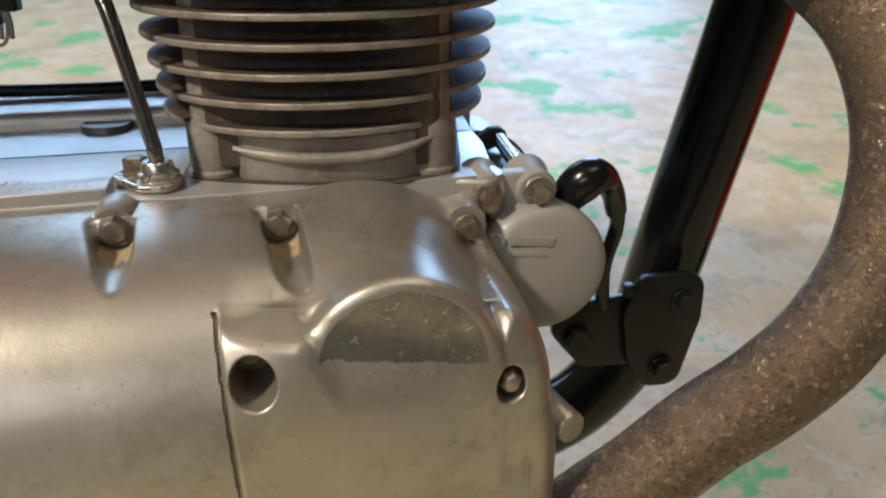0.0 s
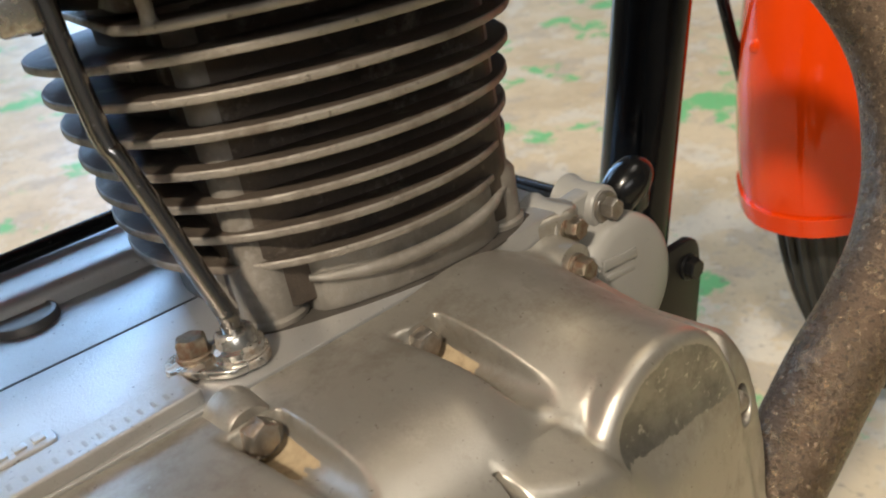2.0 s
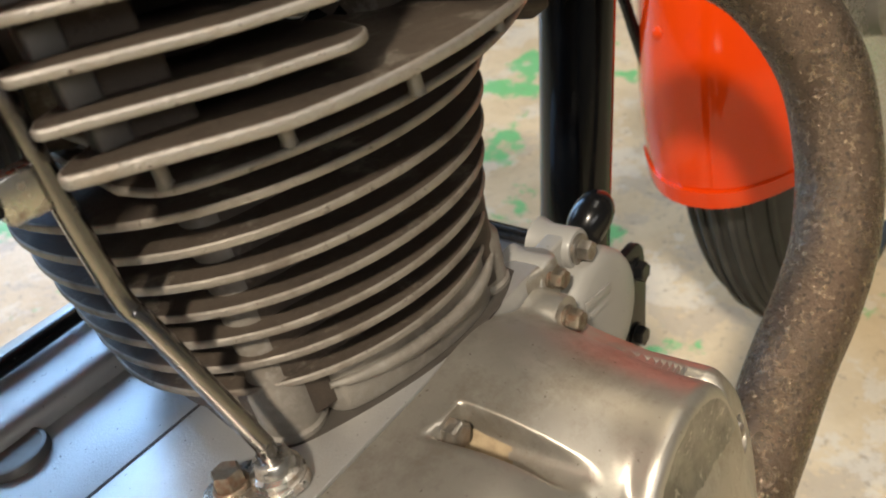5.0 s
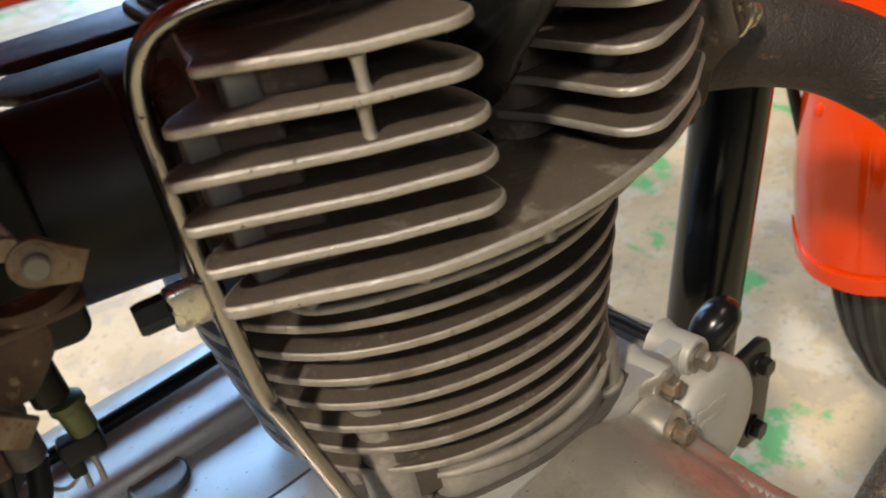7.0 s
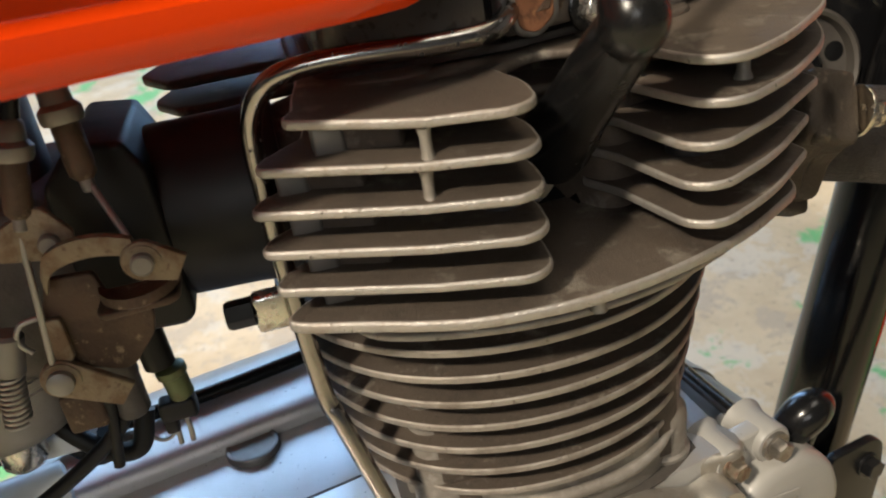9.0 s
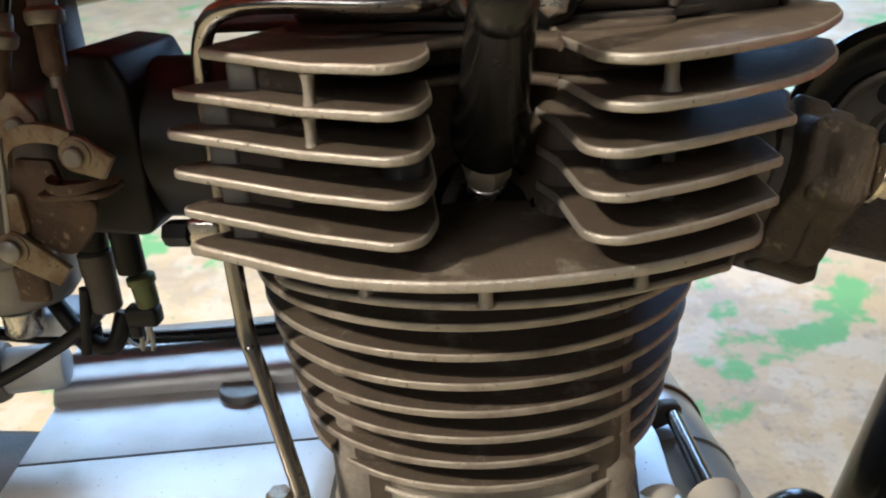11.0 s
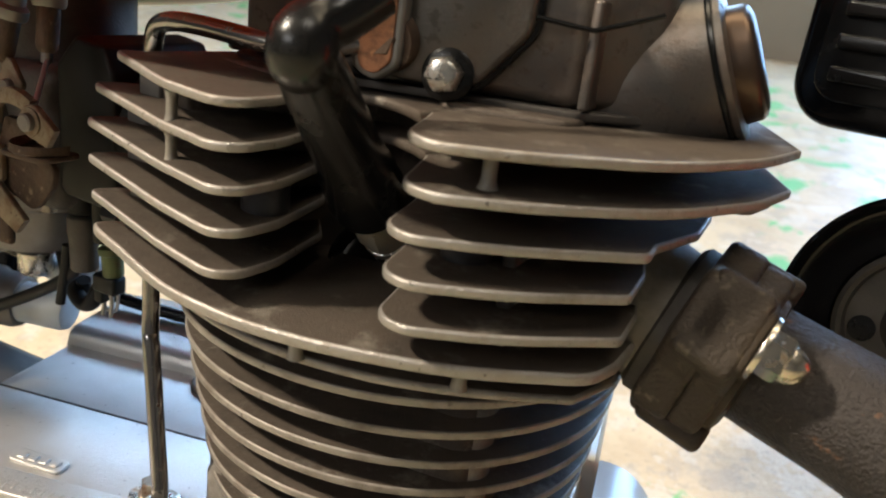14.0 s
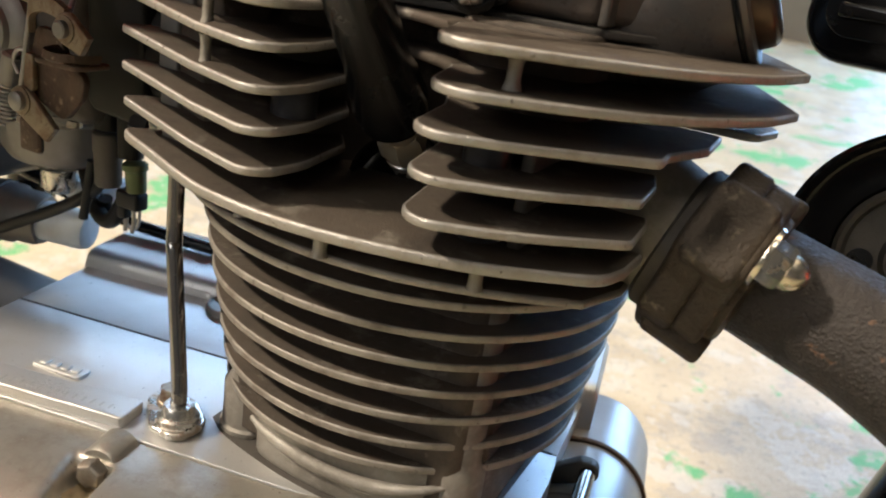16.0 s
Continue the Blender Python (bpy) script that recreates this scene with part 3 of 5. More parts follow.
# spark plug well and exhaust port
bm = fresh()
lathe(bm, [(17.5, 0), (16, 5), (14.5, 6), (13.5, 1), (5, 0.5)], aim((6.5, -38, 106), (0.1, -0.66, 0.74)), 36)
part("plug_seat", bm, RUBBER, head, "oily plug recess with its shade painted black")
# flat black patch: the recess's shade painted in, together with its oil
bm = fresh()
o = [Vector((9 + (15 + 2.2 * math.sin(3 * a) + 1.3 * math.cos(5 * a)) * math.cos(a), -49 + (12 + 1.5 * math.sin(2 * a)) * math.sin(a))) for a in (2 * math.pi * i / 48 for i in range(48))]
slab(bm, o, 105.6, 106.3, 0.15)
part("recess_shade_patch", bm, RUBBER, head, "black patch for the oily, shaded recess round the plug")
bm = fresh()
lathe(bm, [(25, 0), (22, 16), (21, 34), (20, 36)], aim((58, -18, 120), (0.92, -0.04, -0.36)), 36)
part("exhaust_port", bm, CAST, head)
bm = fresh()
lathe(bm, [(30, 0), (26, 20), (25, 26)], aim((-46, -12, 124), (-1, 0, 0)), 36)
part("intake_port", bm, DUSTY, head)

# ---- rocker cover ----
rocker = thing("rocker_cover", (20, 0, 163), "grimy grey cast rocker cover on the cylinder head", "engine cover")
bm = fresh()
slab(bm, rounded([(-52, -44, 10), (2, -50, 4), (60, -40, 6), (78, -24, 8), (82, 40, 12), (-52, 44, 12)], 5), 161.2, 163.6, 0.6)
part("gasket", bm, DARK_METAL, rocker)
bm = fresh()
slab(bm, rounded([(-50, -42, 10), (2, -48, 4), (58, -38, 6), (76, -22, 8), (80, 38, 12), (-50, 42, 12)], 5), 163.6, 206, 4.0)
part("shell", bm, ROCKER, rocker)
# the round-cornered side plate with its bolt
UPRIGHT = Matrix(((1, 0, 0, 0), (0, 0, 1, 0), (0, 1, 0, 0), (0, 0, 0, 1)))  # a plate's x, y to the bike's x, z
tilt = mv(0, -47, 0) @ Matrix.Rotation(radians(9), 4, "Z") @ UPRIGHT
bm = fresh()
slab(bm, rounded([(-2, 165.5, 4), (33, 165.5, 9), (47, 182, 10), (47, 207, 10), (-2, 207, 6)], 6), -7, 1, 1.6, tilt)
part("side_plate", bm, ROCKER, rocker)
bm = fresh()
slab(bm, rounded([(-3, 164.4, 4), (34, 164.4, 9), (48.4, 181.5, 10), (48.4, 208, 10), (-3, 208, 6)], 6), -3.0, 2, 0.4, tilt)
part("plate_gasket", bm, RUBBER, rocker)
bm = fresh()
lathe(bm, [(7.2, 0), (7.2, 1.2), (6.4, 1.8), (4, 1.8)], aim((27, -49.2, 168.6), (0.15, -0.98, 0.1)), 28)
part("washer", bm, RUBBER, rocker, "dark oily washer")
bolt(rocker, (27, -50.6, 168.7), (0.15, -0.98, 0.1), 8.8, 5.0, ZINC, 12, 0, "bright bolt", 0.8)
bm = fresh()
block(bm, (60, -40.2, 164), (63.0, -28, 192), 1.0)
part("ridge", bm, ROCKER, rocker)
bm = fresh()
sweep(bm, [(48, -46.5, 186), (62, -41.5, 184.5), (76, -30, 190)], 0.7, 8)
part("joint_line", bm, RUBBER, rocker)
cap_way = Vector((0.92, 0.06, 0.38)).normalized()
base = Vector((54, -4, 163))
bm = fresh()
lathe(bm, [(29, -10), (26.5, 12), (22.5, 37), (21.5, 38)], aim(base, cap_way), 48)
part("valve_housing", bm, ROCKER, rocker)
cap = thing("valve_cap", tuple(base + cap_way * 38), "browned round valve inspection cap on the rocker cover", "engine cap")
bm = fresh()
lathe(bm, [(21.6, 0), (22.0, 0.8), (21.6, 2.4), (20, 3), (17, 3.2)], aim(base + cap_way * 38.4, cap_way), 48)
part("flange", bm, ROCKER, cap, "dull grey flange of the cap")
bm = fresh()
lathe(bm, [(18.6, 1.6), (16.6, 2.4), (16.2, 7.5), (15.2, 9.0), (13, 9.8), (4, 10.0)], aim(base + cap_way * 38.4, cap_way), 48)
part("dome", bm, COPPERY, cap)
bm = fresh()
lathe(bm, [(22.4, -1.2), (22.8, -0.6), (22.4, 0.2)], aim(base + cap_way * 38.4, cap_way), 48)
part("seal", bm, RUBBER, cap)
lug_at = mv(0, -52, 0) @ UPRIGHT @ Matrix.Diagonal((1, 1, -1, 1))
bm = fresh()
slab(bm, rounded([(2, 166, 5), (9, 164.5, 5), (15.5, 169, 5), (17, 206, 4), (1, 206, 4)], 6), 0.0, 4.6, 1.2, lug_at)
lug = part("cover_lug", bm, GREY_ALLOY, rocker, "pale rimmed lug")
bm = fresh()
slab(bm, rounded([(3.4, 167.6, 4), (9, 166.2, 4), (13.6, 170, 4), (14.8, 206, 3), (2.4, 206, 3)], 6), 4.4, 5.2, 0.4, lug_at)
part("rusty_face", bm, PITTED_RUST, lug, "orange-brown rust")

# ---- spark plug and cap ----
plug = thing("spark_plug", (8, -45, 108), "spark plug with bright hexagon in the head", "spark plug")
seat = Vector((6.6, -35.5, 113.6))
plug_way = (Vector((15.9, -97.7, 172.5)) - seat).normalized()
bm = fresh()
lathe(bm, [(6.2, -9), (6.2, 1.8), (7.0, 2.0), (7.0, 3.8), (6.4, 4.2)], aim(seat, plug_way), 32)
part("gasket_ring", bm, ZINC, plug)
bm = fresh()
lathe(bm, [(6.4, 3.8), (6.4, 7)], aim(seat, plug_way), 24)
hexagon(bm, aim(seat + plug_way * 6.6, plug_way, 42), 13.4, 9)
lathe(bm, [(6.0, 15), (6.0, 27), (5, 28)], aim(seat, plug_way), 24)
part("shell", bm, BRASSY, plug)
plug_cap = thing("plug_cap", tuple(seat + plug_way * 26), "black rubber spark plug cap with elbow", "plug cap")
a = seat + plug_way * 26
bm = fresh()
lathe(bm, [(9.2, -2), (10.6, -1), (11.2, 6), (10.6, 9), (10.6, 14), (10.0, 17), (9.2, 22), (8.2, 53), (7.6, 60)], aim(a, plug_way), 40)
part("sleeve", bm, RUBBER, plug_cap)
bm = fresh()
block(bm, (-2.4, -8.8, 16), (2.4, -6.5, 21), 0.8, aim(a, plug_way, 170))
part("tab", bm, DUSTY, plug_cap)
t = Vector((15.9, -97.7, 172.5))
bm = fresh()
sweep(bm, spline([tuple(t - plug_way * 3), tuple(t + plug_way * 3), tuple(t + Vector((1, 1, 7))), tuple(t + Vector((4, 6, 10))), tuple(t + Vector((9, 13, 16)))], 7), lambda u: 7.3 + 1.2 * math.sin(math.pi * min(1.7 * u, 1.0)) - 1.4 * u, 28)
part("elbow", bm, RUBBER, plug_cap)
bm = fresh()
lathe(bm, [(6.9, -0.35), (7.2, -0.2), (7.2, 0.2), (6.9, 0.35)], aim(t, plug_way), 36)
part("seam_ring", bm, PIPE_STEEL, plug_cap, "thin bright seam ring")
bm = fresh()
sweep(bm, spline([tuple(t + Vector((8, 12, 15))), tuple(t + Vector((18, 26, 31))), tuple(t + Vector((30, 42, 54)))], 8), 3.6, 14)
part("lead", bm, RUBBER, plug_cap)

# ---- oil pipe ----
oil_pipe = thing("oil_pipe", (-57, -66, 0), "bent plated steel oil pipe beside the cylinder", "pipe")
bm = fresh()
sweep(bm, spline([(-56, -65.5, 6), (-56.3, -65.5, 14), (-57.5, -64.5, 20), (-67.5, -58.2, 60), (-69.8, -56.5, 67), (-70.8, -55.4, 76), (-72, -54, 100), (-72.5, -53.5, 130), (-72.2, -53.8, 150), (-70, -56, 161), (-64.5, -60, 168.5), (-56, -63, 171.5), (-42, -65, 172), (-20, -66, 170.8), (-6, -63.5, 170.8), (2, -55, 173), (5, -49, 174.5)], 7), 2.9, 20)
part("tube", bm, PIPE_STEEL, oil_pipe)
bm = fresh()
lathe(bm, [(7.5, 0), (7.5, 2.6), (6.2, 3.4), (5.6, 6.5), (5.0, 7.2)], mv(-56, -65.5, 3.2), 32)
lathe(bm, [(8.2, -0.6), (8.2, 1.4), (7.6, 1.8)], mv(-56, -65.5, 2.2), 32)
part("collar", bm, ZINC, oil_pipe)
bm = fresh()
slab(bm, rounded([(-62, -74, 6), (-49, -74, 6), (-47, -60, 7), (-60, -51, 6), (-74, -50, 6), (-77, -60, 6)], 6), 0.2, 3.0, 0.8)
part("flange", bm, ZINC, oil_pipe)
bolt(oil_pipe, (-67, -57.5, 3.0), (0, 0, 1), 8.2, 4.8, RUSTY_BOLT, 14, 5.4)
bm = fresh()
lathe(bm, [(8, 0), (8.4, 1), (8.4, 8), (7.6, 9)], aim((10, -54, 175), (0.1, 1, 0.1)), 24)
part("banjo", bm, RUSTED, oil_pipe, "rusty banjo union")
bolt(oil_pipe, (10, -54, 175), (-0.1, -1, 0.1), 8, 3, RUSTED, 10)

# ---- crankcase ----
case = thing("crankcase", (-60, 20, -60), "pale cast aluminium crankcase with a parting line across its top", "crankcase", turned=True)
SEAM = -67.3
right_half = [(-185, SEAM + 0.8), (54, SEAM + 0.8), (62, -50), (66, -20), (66, -0.3), (-184, -0.3)]
left_half = [(-184, 0.3), (66, 0.3), (70, 46), (-184, 50)]
for name, o in (("right_half", right_half), ("left_half", left_half)):
    bm = fresh()
    slab(bm, [Vector(p) for p in o], -70, -0.3, 0.5)
    part(name, bm, DECK, case)
bm = fresh()
block(bm, (-184, -0.6, -12), (64, 0.6, -0.12), 0.05)
part("parting_line", bm, DARK_METAL, case)
# the left cover's step with its round edge, and the plug on it
bm = fresh()
rings = []
for x in (-186, -185, -60, 40, 74, 76):
    lift = 0.0 if -186 < x < 76 else -3.0
    rings.append([Vector((x, y, z)) for y, z in ((44, -40), (45.5, -6), (46, 3 + lift), (47.2, 6.2 + lift), (49.6, 7.7 + lift), (54, 8.2 + lift), (74, 8.6 + lift), (92, 8.3 + lift), (108, 4 + lift), (126, -12 + lift), (134, -50))])
loft(bm, rings)
part("left_cover", bm, DECK, case)
bm = fresh()
lathe(bm, [(11.5, -4), (11.5, 1.9), (10.9, 2.8), (9.9, 3.0), (9.3, 2.5), (4, 2.4)], mv(-101, 42, 0.0), 40)
part("plug", bm, GREY_ALLOY, case, "round dull plug on the case")
hose = thing("black_hose", (-60, 60, 14), "thin black hose lying on the crankcase", "hose", turned=True)
bm = fresh()
sweep(bm, spline([(-260, 86, 26), (-190, 79, 15), (-120, 76.5, 12.2), (-40, 79, 12.2), (0, 83, 10.5), (24, 94, -4)], 8), 3.3, 14)
part("tube", bm, RUBBER, hose)
# number pad: raised strip with stamped marks
bm = fresh()
slab(bm, rounded([(-190, -68, 1), (-84, -64, 1.5), (-84, -50, 1.5), (-190, -56, 1)], 3), -0.6, 4.2, 0.9)
pad = part("number_pad", bm, DECK, case)
for i in range(13):
    bm = fresh()
    x = -92 - 3.7 * i
    y = -59.0 + 0.06 * (x + 92)
    block(bm, (x - 0.55, y - 1.7, 4.0), (x + 0.55, y + 1.7, 4.25), 0.1)
    part("mark", bm, STAMPED, pad)
bm = fresh()
slab(bm, rounded([(-140, -44, 2), (-117, -45, 2), (-117, -37, 2), (-140, -36, 2)], 3), -0.5, 1.0, 0.5)
plate = part("raised_pad", bm, DECK, case)
for i in range(4):
    bm = fresh()
    block(bm, (-137 + 4.8 * i, -42.5, 0.8), (-133.8 + 4.8 * i, -39, 1.7), 0.3)
    part("mark", bm, DECK, plate)
# lug of the case behind the starter
bm = fresh()
slab(bm, rounded([(36, -64, 6), (58, -72, 8), (66, -64, 8), (60, -40, 8), (40, -44, 6)], 6), -16, -0.5, 2.5)
part("front_lug", bm, SATIN, case)
bm = fresh()
lathe(bm, [(8, 0), (7.4, 11), (6.6, 12.5)], aim((-80.5, -68, -4.5), (0, -1, 0)), 24)
part("bolt_boss", bm, SATIN, case)

# ---- clutch cover ----
cover = thing("clutch_cover", (-40, -110, -60), "satin cast aluminium clutch cover bolted to the crankcase", "engine cover", turned=True)


def smooth(a, b, x):
    t = min(max((x - a) / (b - a), 0.0), 1.0)
    return t * t * (3 - 2 * t)


POCKETS = ((-25.3, -81.5, -7.5, 4.0), (-80.4, -82.5, -4.5, 2.0))
HOLES = ((-36.0, -32.0, 6.8, -127.0), (45.4, -48.0, 5.4, -132.0))


def ramp(a, b, x):
    t = np.clip((x - a) / (b - a), 0.0, 1.0)
    return t * t * (3 - 2 * t)


def both(a, b, k):
    """Joins two solids with a fillet of about k."""
    h = np.clip(0.5 + 0.5 * (b - a) / k, 0.0, 1.0)
    return b + (a - b) * h - k * h * (1 - h)


def cut(a, b, k):
    """What two solids share, with a rounded edge of about k."""
    return -both(-a, -b, k)


def barrel_section(y, z, a, b, n):
    u, v = np.maximum((SEAM - y) / a, 0), np.maximum((z + 97) / b, 0)
    return ((u ** n + v ** n + 1e-9) ** (1 / n) - 1) * 84


def cover_solid(x, y, z):
    """Below zero inside the cover: swept body, proud front panel, clutch drum with its rim, front flange, pockets."""
    depth = 87.0 - 6.0 * ramp(-45, 40, x)
    lowered = z + 0.0085 * np.maximum(x + 8, 0) ** 2
    body = barrel_section(y, lowered, depth, 96.0, 3.0 - 0.5 * ramp(-42, -20, x))
    body = np.maximum(body, x - 52)
    pull = 0.0030 * np.maximum(x - 5, 0) ** 2
    panel = barrel_section(y - pull, z, depth, 96.0, 3.0 + 1.3 * ramp(-60, -22, x) - 1.0 * ramp(-18, 30, x)) - 1.1
    over_drum = ramp(-24, -8, x) * ramp(48, 38, x)
    top = (z + 15.2 + 0.11 * (x + 45) - 0.32 * np.minimum(y + 130, 0)) * 0.85 + 3.0 * over_drum
    panel = cut(panel, cut(top, -45.5 - 0.06 * (z + 15) - x, 2.6), 1.8 + 13.0 * over_drum)
    edge = 62.5 + 3.5 * ramp(-50, -80, z) - 9 * ramp(-45, -18, z) - 10 * ramp(-100, -150, z)
    panel = cut(panel, x - edge + 1.5, 9.0)
    rad = 38.6 - 6.4 * np.clip((SEAM - y) / 58, 0, 2) ** 1.5
    drum = np.hypot((x - 10) * np.where(x < 10, 0.93, 1.06), z + 39) - rad
    drum = cut(drum, -y - 131, 2.0)
    rim = np.hypot((x - 9.5) * 0.96, z + 37) - 30.4
    rim = cut(np.maximum(rim, y + 116), -y - 141.6, 5.0)
    outward = -77 - 61 * ramp(-14, -52, z)
    flange = cut(cut(x - edge, (outward - y) * 0.8, 9.0), z + 8, 8.0)
    boss = np.maximum(np.hypot(x - 44.7, z + 15) - 7.8, -y - 80.5)
    slot = np.maximum(np.maximum(np.abs(x + 46.3 + 0.06 * (z + 15)) - 0.55, z + 16.0), -1.6 - body)
    f = both(body, drum, 11.0)
    f = both(f, both(flange, boss, 4.0), 3.5)
    f = both(f, rim, 1.6)
    f = both(f, panel, 1.3 + 7.0 * over_drum)
    f = np.maximum(f, -slot)
    for bx, by, bz, drop in POCKETS:
        t = np.clip((by - y) / 40, 0, 1)
        half = 7.2 - 1.8 * t
        axis = bz - drop * t + 1.6 * t
        round_floor = np.hypot(x - bx - 4.5 * t, np.minimum(z - axis, 0)) - half
        f = cut(f, -cut(round_floor, y - by, 2.0), 1.4 + 3.0 * ramp(bx - 1, bx - 9, x))
    for bx, bz, r, bottom in HOLES:
        f = cut(f, -np.maximum(np.hypot(x - bx, (z - bz) * 0.86) - r, y - bottom), 0.9)
    return f


COLS, LINES = 620, 430
starts, ways = [], []
for i in range(LINES):
    w = (i / (LINES - 1)) ** 0.95
    n, a, b = 3.4, 86.0, 96.0
    if w < 0.8:
        q = w / 0.8 * math.pi / 2
        y, z = SEAM - a * math.sin(q) ** (2 / n), -1 - b + b * max(math.cos(q), 0.0) ** (2 / n)
        out = Vector((0, -math.sin(q) ** (2 - 2 / n) / a, max(math.cos(q), 0.0) ** (2 - 2 / n) / b)).normalized()
    else:
        y, z, out = SEAM - a, -1 - b - 62 * (w - 0.8) / 0.2, Vector((0, -1, 0))
    for j in range(COLS):
        t = j / (COLS - 1)
        if t < 0.86:
            x, way, p = -186 + 238 * (1 - (1 - t / 0.86) ** 1.35), out, Vector((0, y, z))
        else:
            q = min((t - 0.86) / 0.08, 1.0) * math.pi / 2
            x, way = 52 + 14 * math.sin(q), (out * math.cos(q) + Vector((math.sin(q), 0, 0))).normalized()
            p = Vector((0, y, z)) - out * (14 * (1 - math.cos(q)) + 42 * max(t - 0.94, 0) / 0.06)
        p.x = x
        starts.append(p + way * 9)
        ways.append(way)
P, D = np.array([tuple(v) for v in starts]), np.array([tuple(v) for v in ways])
far = np.zeros(len(P))
for _ in range(90):
    q = P - D * far[:, None]
    far = np.minimum(far + np.clip(cover_solid(q[:, 0], q[:, 1], q[:, 2]), -0.6, 2.5) * 0.55, 46.0)
Q = P - D * far[:, None]
bm = fresh()
grid = [bm.verts.new(tuple(q)) for q in Q]
for i in range(LINES - 1):
    for j in range(COLS - 1):
        k = i * COLS + j
        face = bm.faces.new((grid[k], grid[k + 1], grid[k + COLS + 1], grid[k + COLS]))
        x, y, z = Q[k]
        ragged = 2.2 * noise.noise((x * 0.22, z * 0.22, 3.0)) + 1.4 * noise.noise((x * 0.9, z * 0.9, 7.0))
        if math.hypot((x - 9.5) * 0.96, z + 37) < 26.6 + 0.25 * ragged and y < -138.5 and z > -33.0 - 0.17 * (x - 9.5) + 0.5 * ragged:
            face.material_index = 1
        for bx, by, bz, drop in POCKETS:
            if abs(x - bx - 1.2) < 5.0 + 0.5 * ragged and by - 17 + 2 * ragged < y < by - 1 and z < bz - 3.6 + 0.4 * ragged:
                face.material_index = 2
        for bx, bz, r, bottom in HOLES:
            if math.hypot(x - bx, (z - bz) * 0.86) < r - 0.4 and z < bz + 0.4 * ragged:
                face.material_index = 2
part("shell", bm, [SATIN, SCUFFED, CREAM_DIRT], cover, sharp=50)
for (x, y, z, drop), spin in zip(POCKETS, (10, 20)):
    bolt(cover, (x, y + 0.5, z), (0, -1, 0), 8.8, 5.0, BOLT_STEEL, spin, 0, "", 0.5)
bolt(cover, (-37, -127.4, -29.6), (0, -1, 0), 7.4, 9, BOLT_STEEL, 0, 0, "", 0.8)
bolt(cover, (45.5, -132.4, -47.8), (0, -1, 0), 7.0, 8.5, BOLT_STEEL, 12, 0, "", 1.5)
bolt(cover, (44.7, -80.4, -15), (0, -1, 0), 7.2, 5.0, RUSTY_BOLT, 5, 4.8)
bm = fresh()
lathe(bm, [(8, 0), (6.6, 14), (6.2, 25), (5.4, 26)], aim((65, -104, -78), (0.3, -1, 0)), 24)
part("lower_lug", bm, SATIN, cover)

# ---- starter motor ----
starter = thing("starter_motor", (76, -40, -66), "pale grey painted starter motor ahead of the crankcase", "starter motor", turned=True)
HUB = (78.0, -39.5)
bm = fresh()
lathe(bm, [(27.6, -36), (27.6, 30), (27.2, 32), (25.5, 34.4), (22.5, 35.6), (12, 36.6), (3, 36.8)], aim((HUB[0], -41, HUB[1]), (0, -1, 0)), 64)
part("end_cap", bm, GREY_PAINT, starter)
bm = fresh()
lathe(bm, [(28.6, 0), (28.6, 4), (27.8, 5), (27.8, 84), (27, 88), (22, 92), (8, 94)], aim((HUB[0], -6, HUB[1]), (0, 1, 0)), 64)
part("body", bm, BLUISH_CASE, starter)
bm = fresh()
lathe(bm, [(28.9, 0), (29.3, 0.6), (29.3, 2.2), (28.9, 2.8)], aim((HUB[0], 34, HUB[1]), (0, 1, 0)), 64)
part("band", bm, RUSTED, starter)
for x, z, r in ((55.7, -7, 7.6), (76, -7.5, 8.2)):
    bm = fresh()
    lathe(bm, [(r + 2, -14), (r, -9), (r, 3), (r - 0.7, 4)], aim((x, -65, z), (0, -1, 0)), 28)
    part("bolt_ear", bm, GREY_PAINT, starter)
bm = fresh()
slab(bm, rounded([(50, -6, 5), (56, -1, 5), (78, 0, 6), (86, -8, 6), (80, -22, 6), (60, -22, 8)], 5), 58, 66, 1.2, UPRIGHT @ Matrix.Diagonal((1, 1, -1, 1)))
part("ear_bridge", bm, GREY_PAINT, starter)
bolt(starter, (55.7, -68.8, -7), (0, -1, 0), 7.2, 4.6, RUSTY_BOLT, 8, 5.0)
bolt(starter, (76, -68.8, -7.5), (0, -1, 0), 7.4, 4.6, BOLT_STEEL, 20, 6.2)
bm = fresh()
sweep(bm, [(76, -62, -7.5), (77.5, -25, -6), (79, 6, -4.5)], 3.3, 20)
part("tie_rod", bm, PIPE_STEEL, starter)
bm = fresh()
slab(bm, rounded([(52, -16, 3), (58, -17, 3), (84, -7, 4), (82, 0, 4), (75, 0, 4)], 4), 0, 6, 1.2, UPRIGHT)
part("rear_foot", bm, DARK_METAL, starter)
bm = fresh()
slab(bm, rounded([(62, -26, 0.3), (81, -28.5, 0.3), (81, -24.5, 0.3), (62, -22, 0.3)], 1), 77.2, 77.9, 0.2, UPRIGHT @ Matrix.Diagonal((1, 1, -1, 1)))
part("raised_mark", bm, GREY_PAINT, starter)
bm = fresh()
slab(bm, rounded([(64, -31, 0.3), (79, -33, 0.3), (79, -30.6, 0.3), (64, -28.6, 0.3)], 1), 77.2, 77.8, 0.2, UPRIGHT @ Matrix.Diagonal((1, 1, -1, 1)))
part("raised_mark", bm, GREY_PAINT, starter)
bm = fresh()
lathe(bm, [(3.2, 0), (3.2, 0.9), (2.5, 0.9), (2.5, 0.1)], aim((57.5, -76.6, -24.5), (0, -1, 0)), 20)
part("raised_mark", bm, GREY_PAINT, starter)
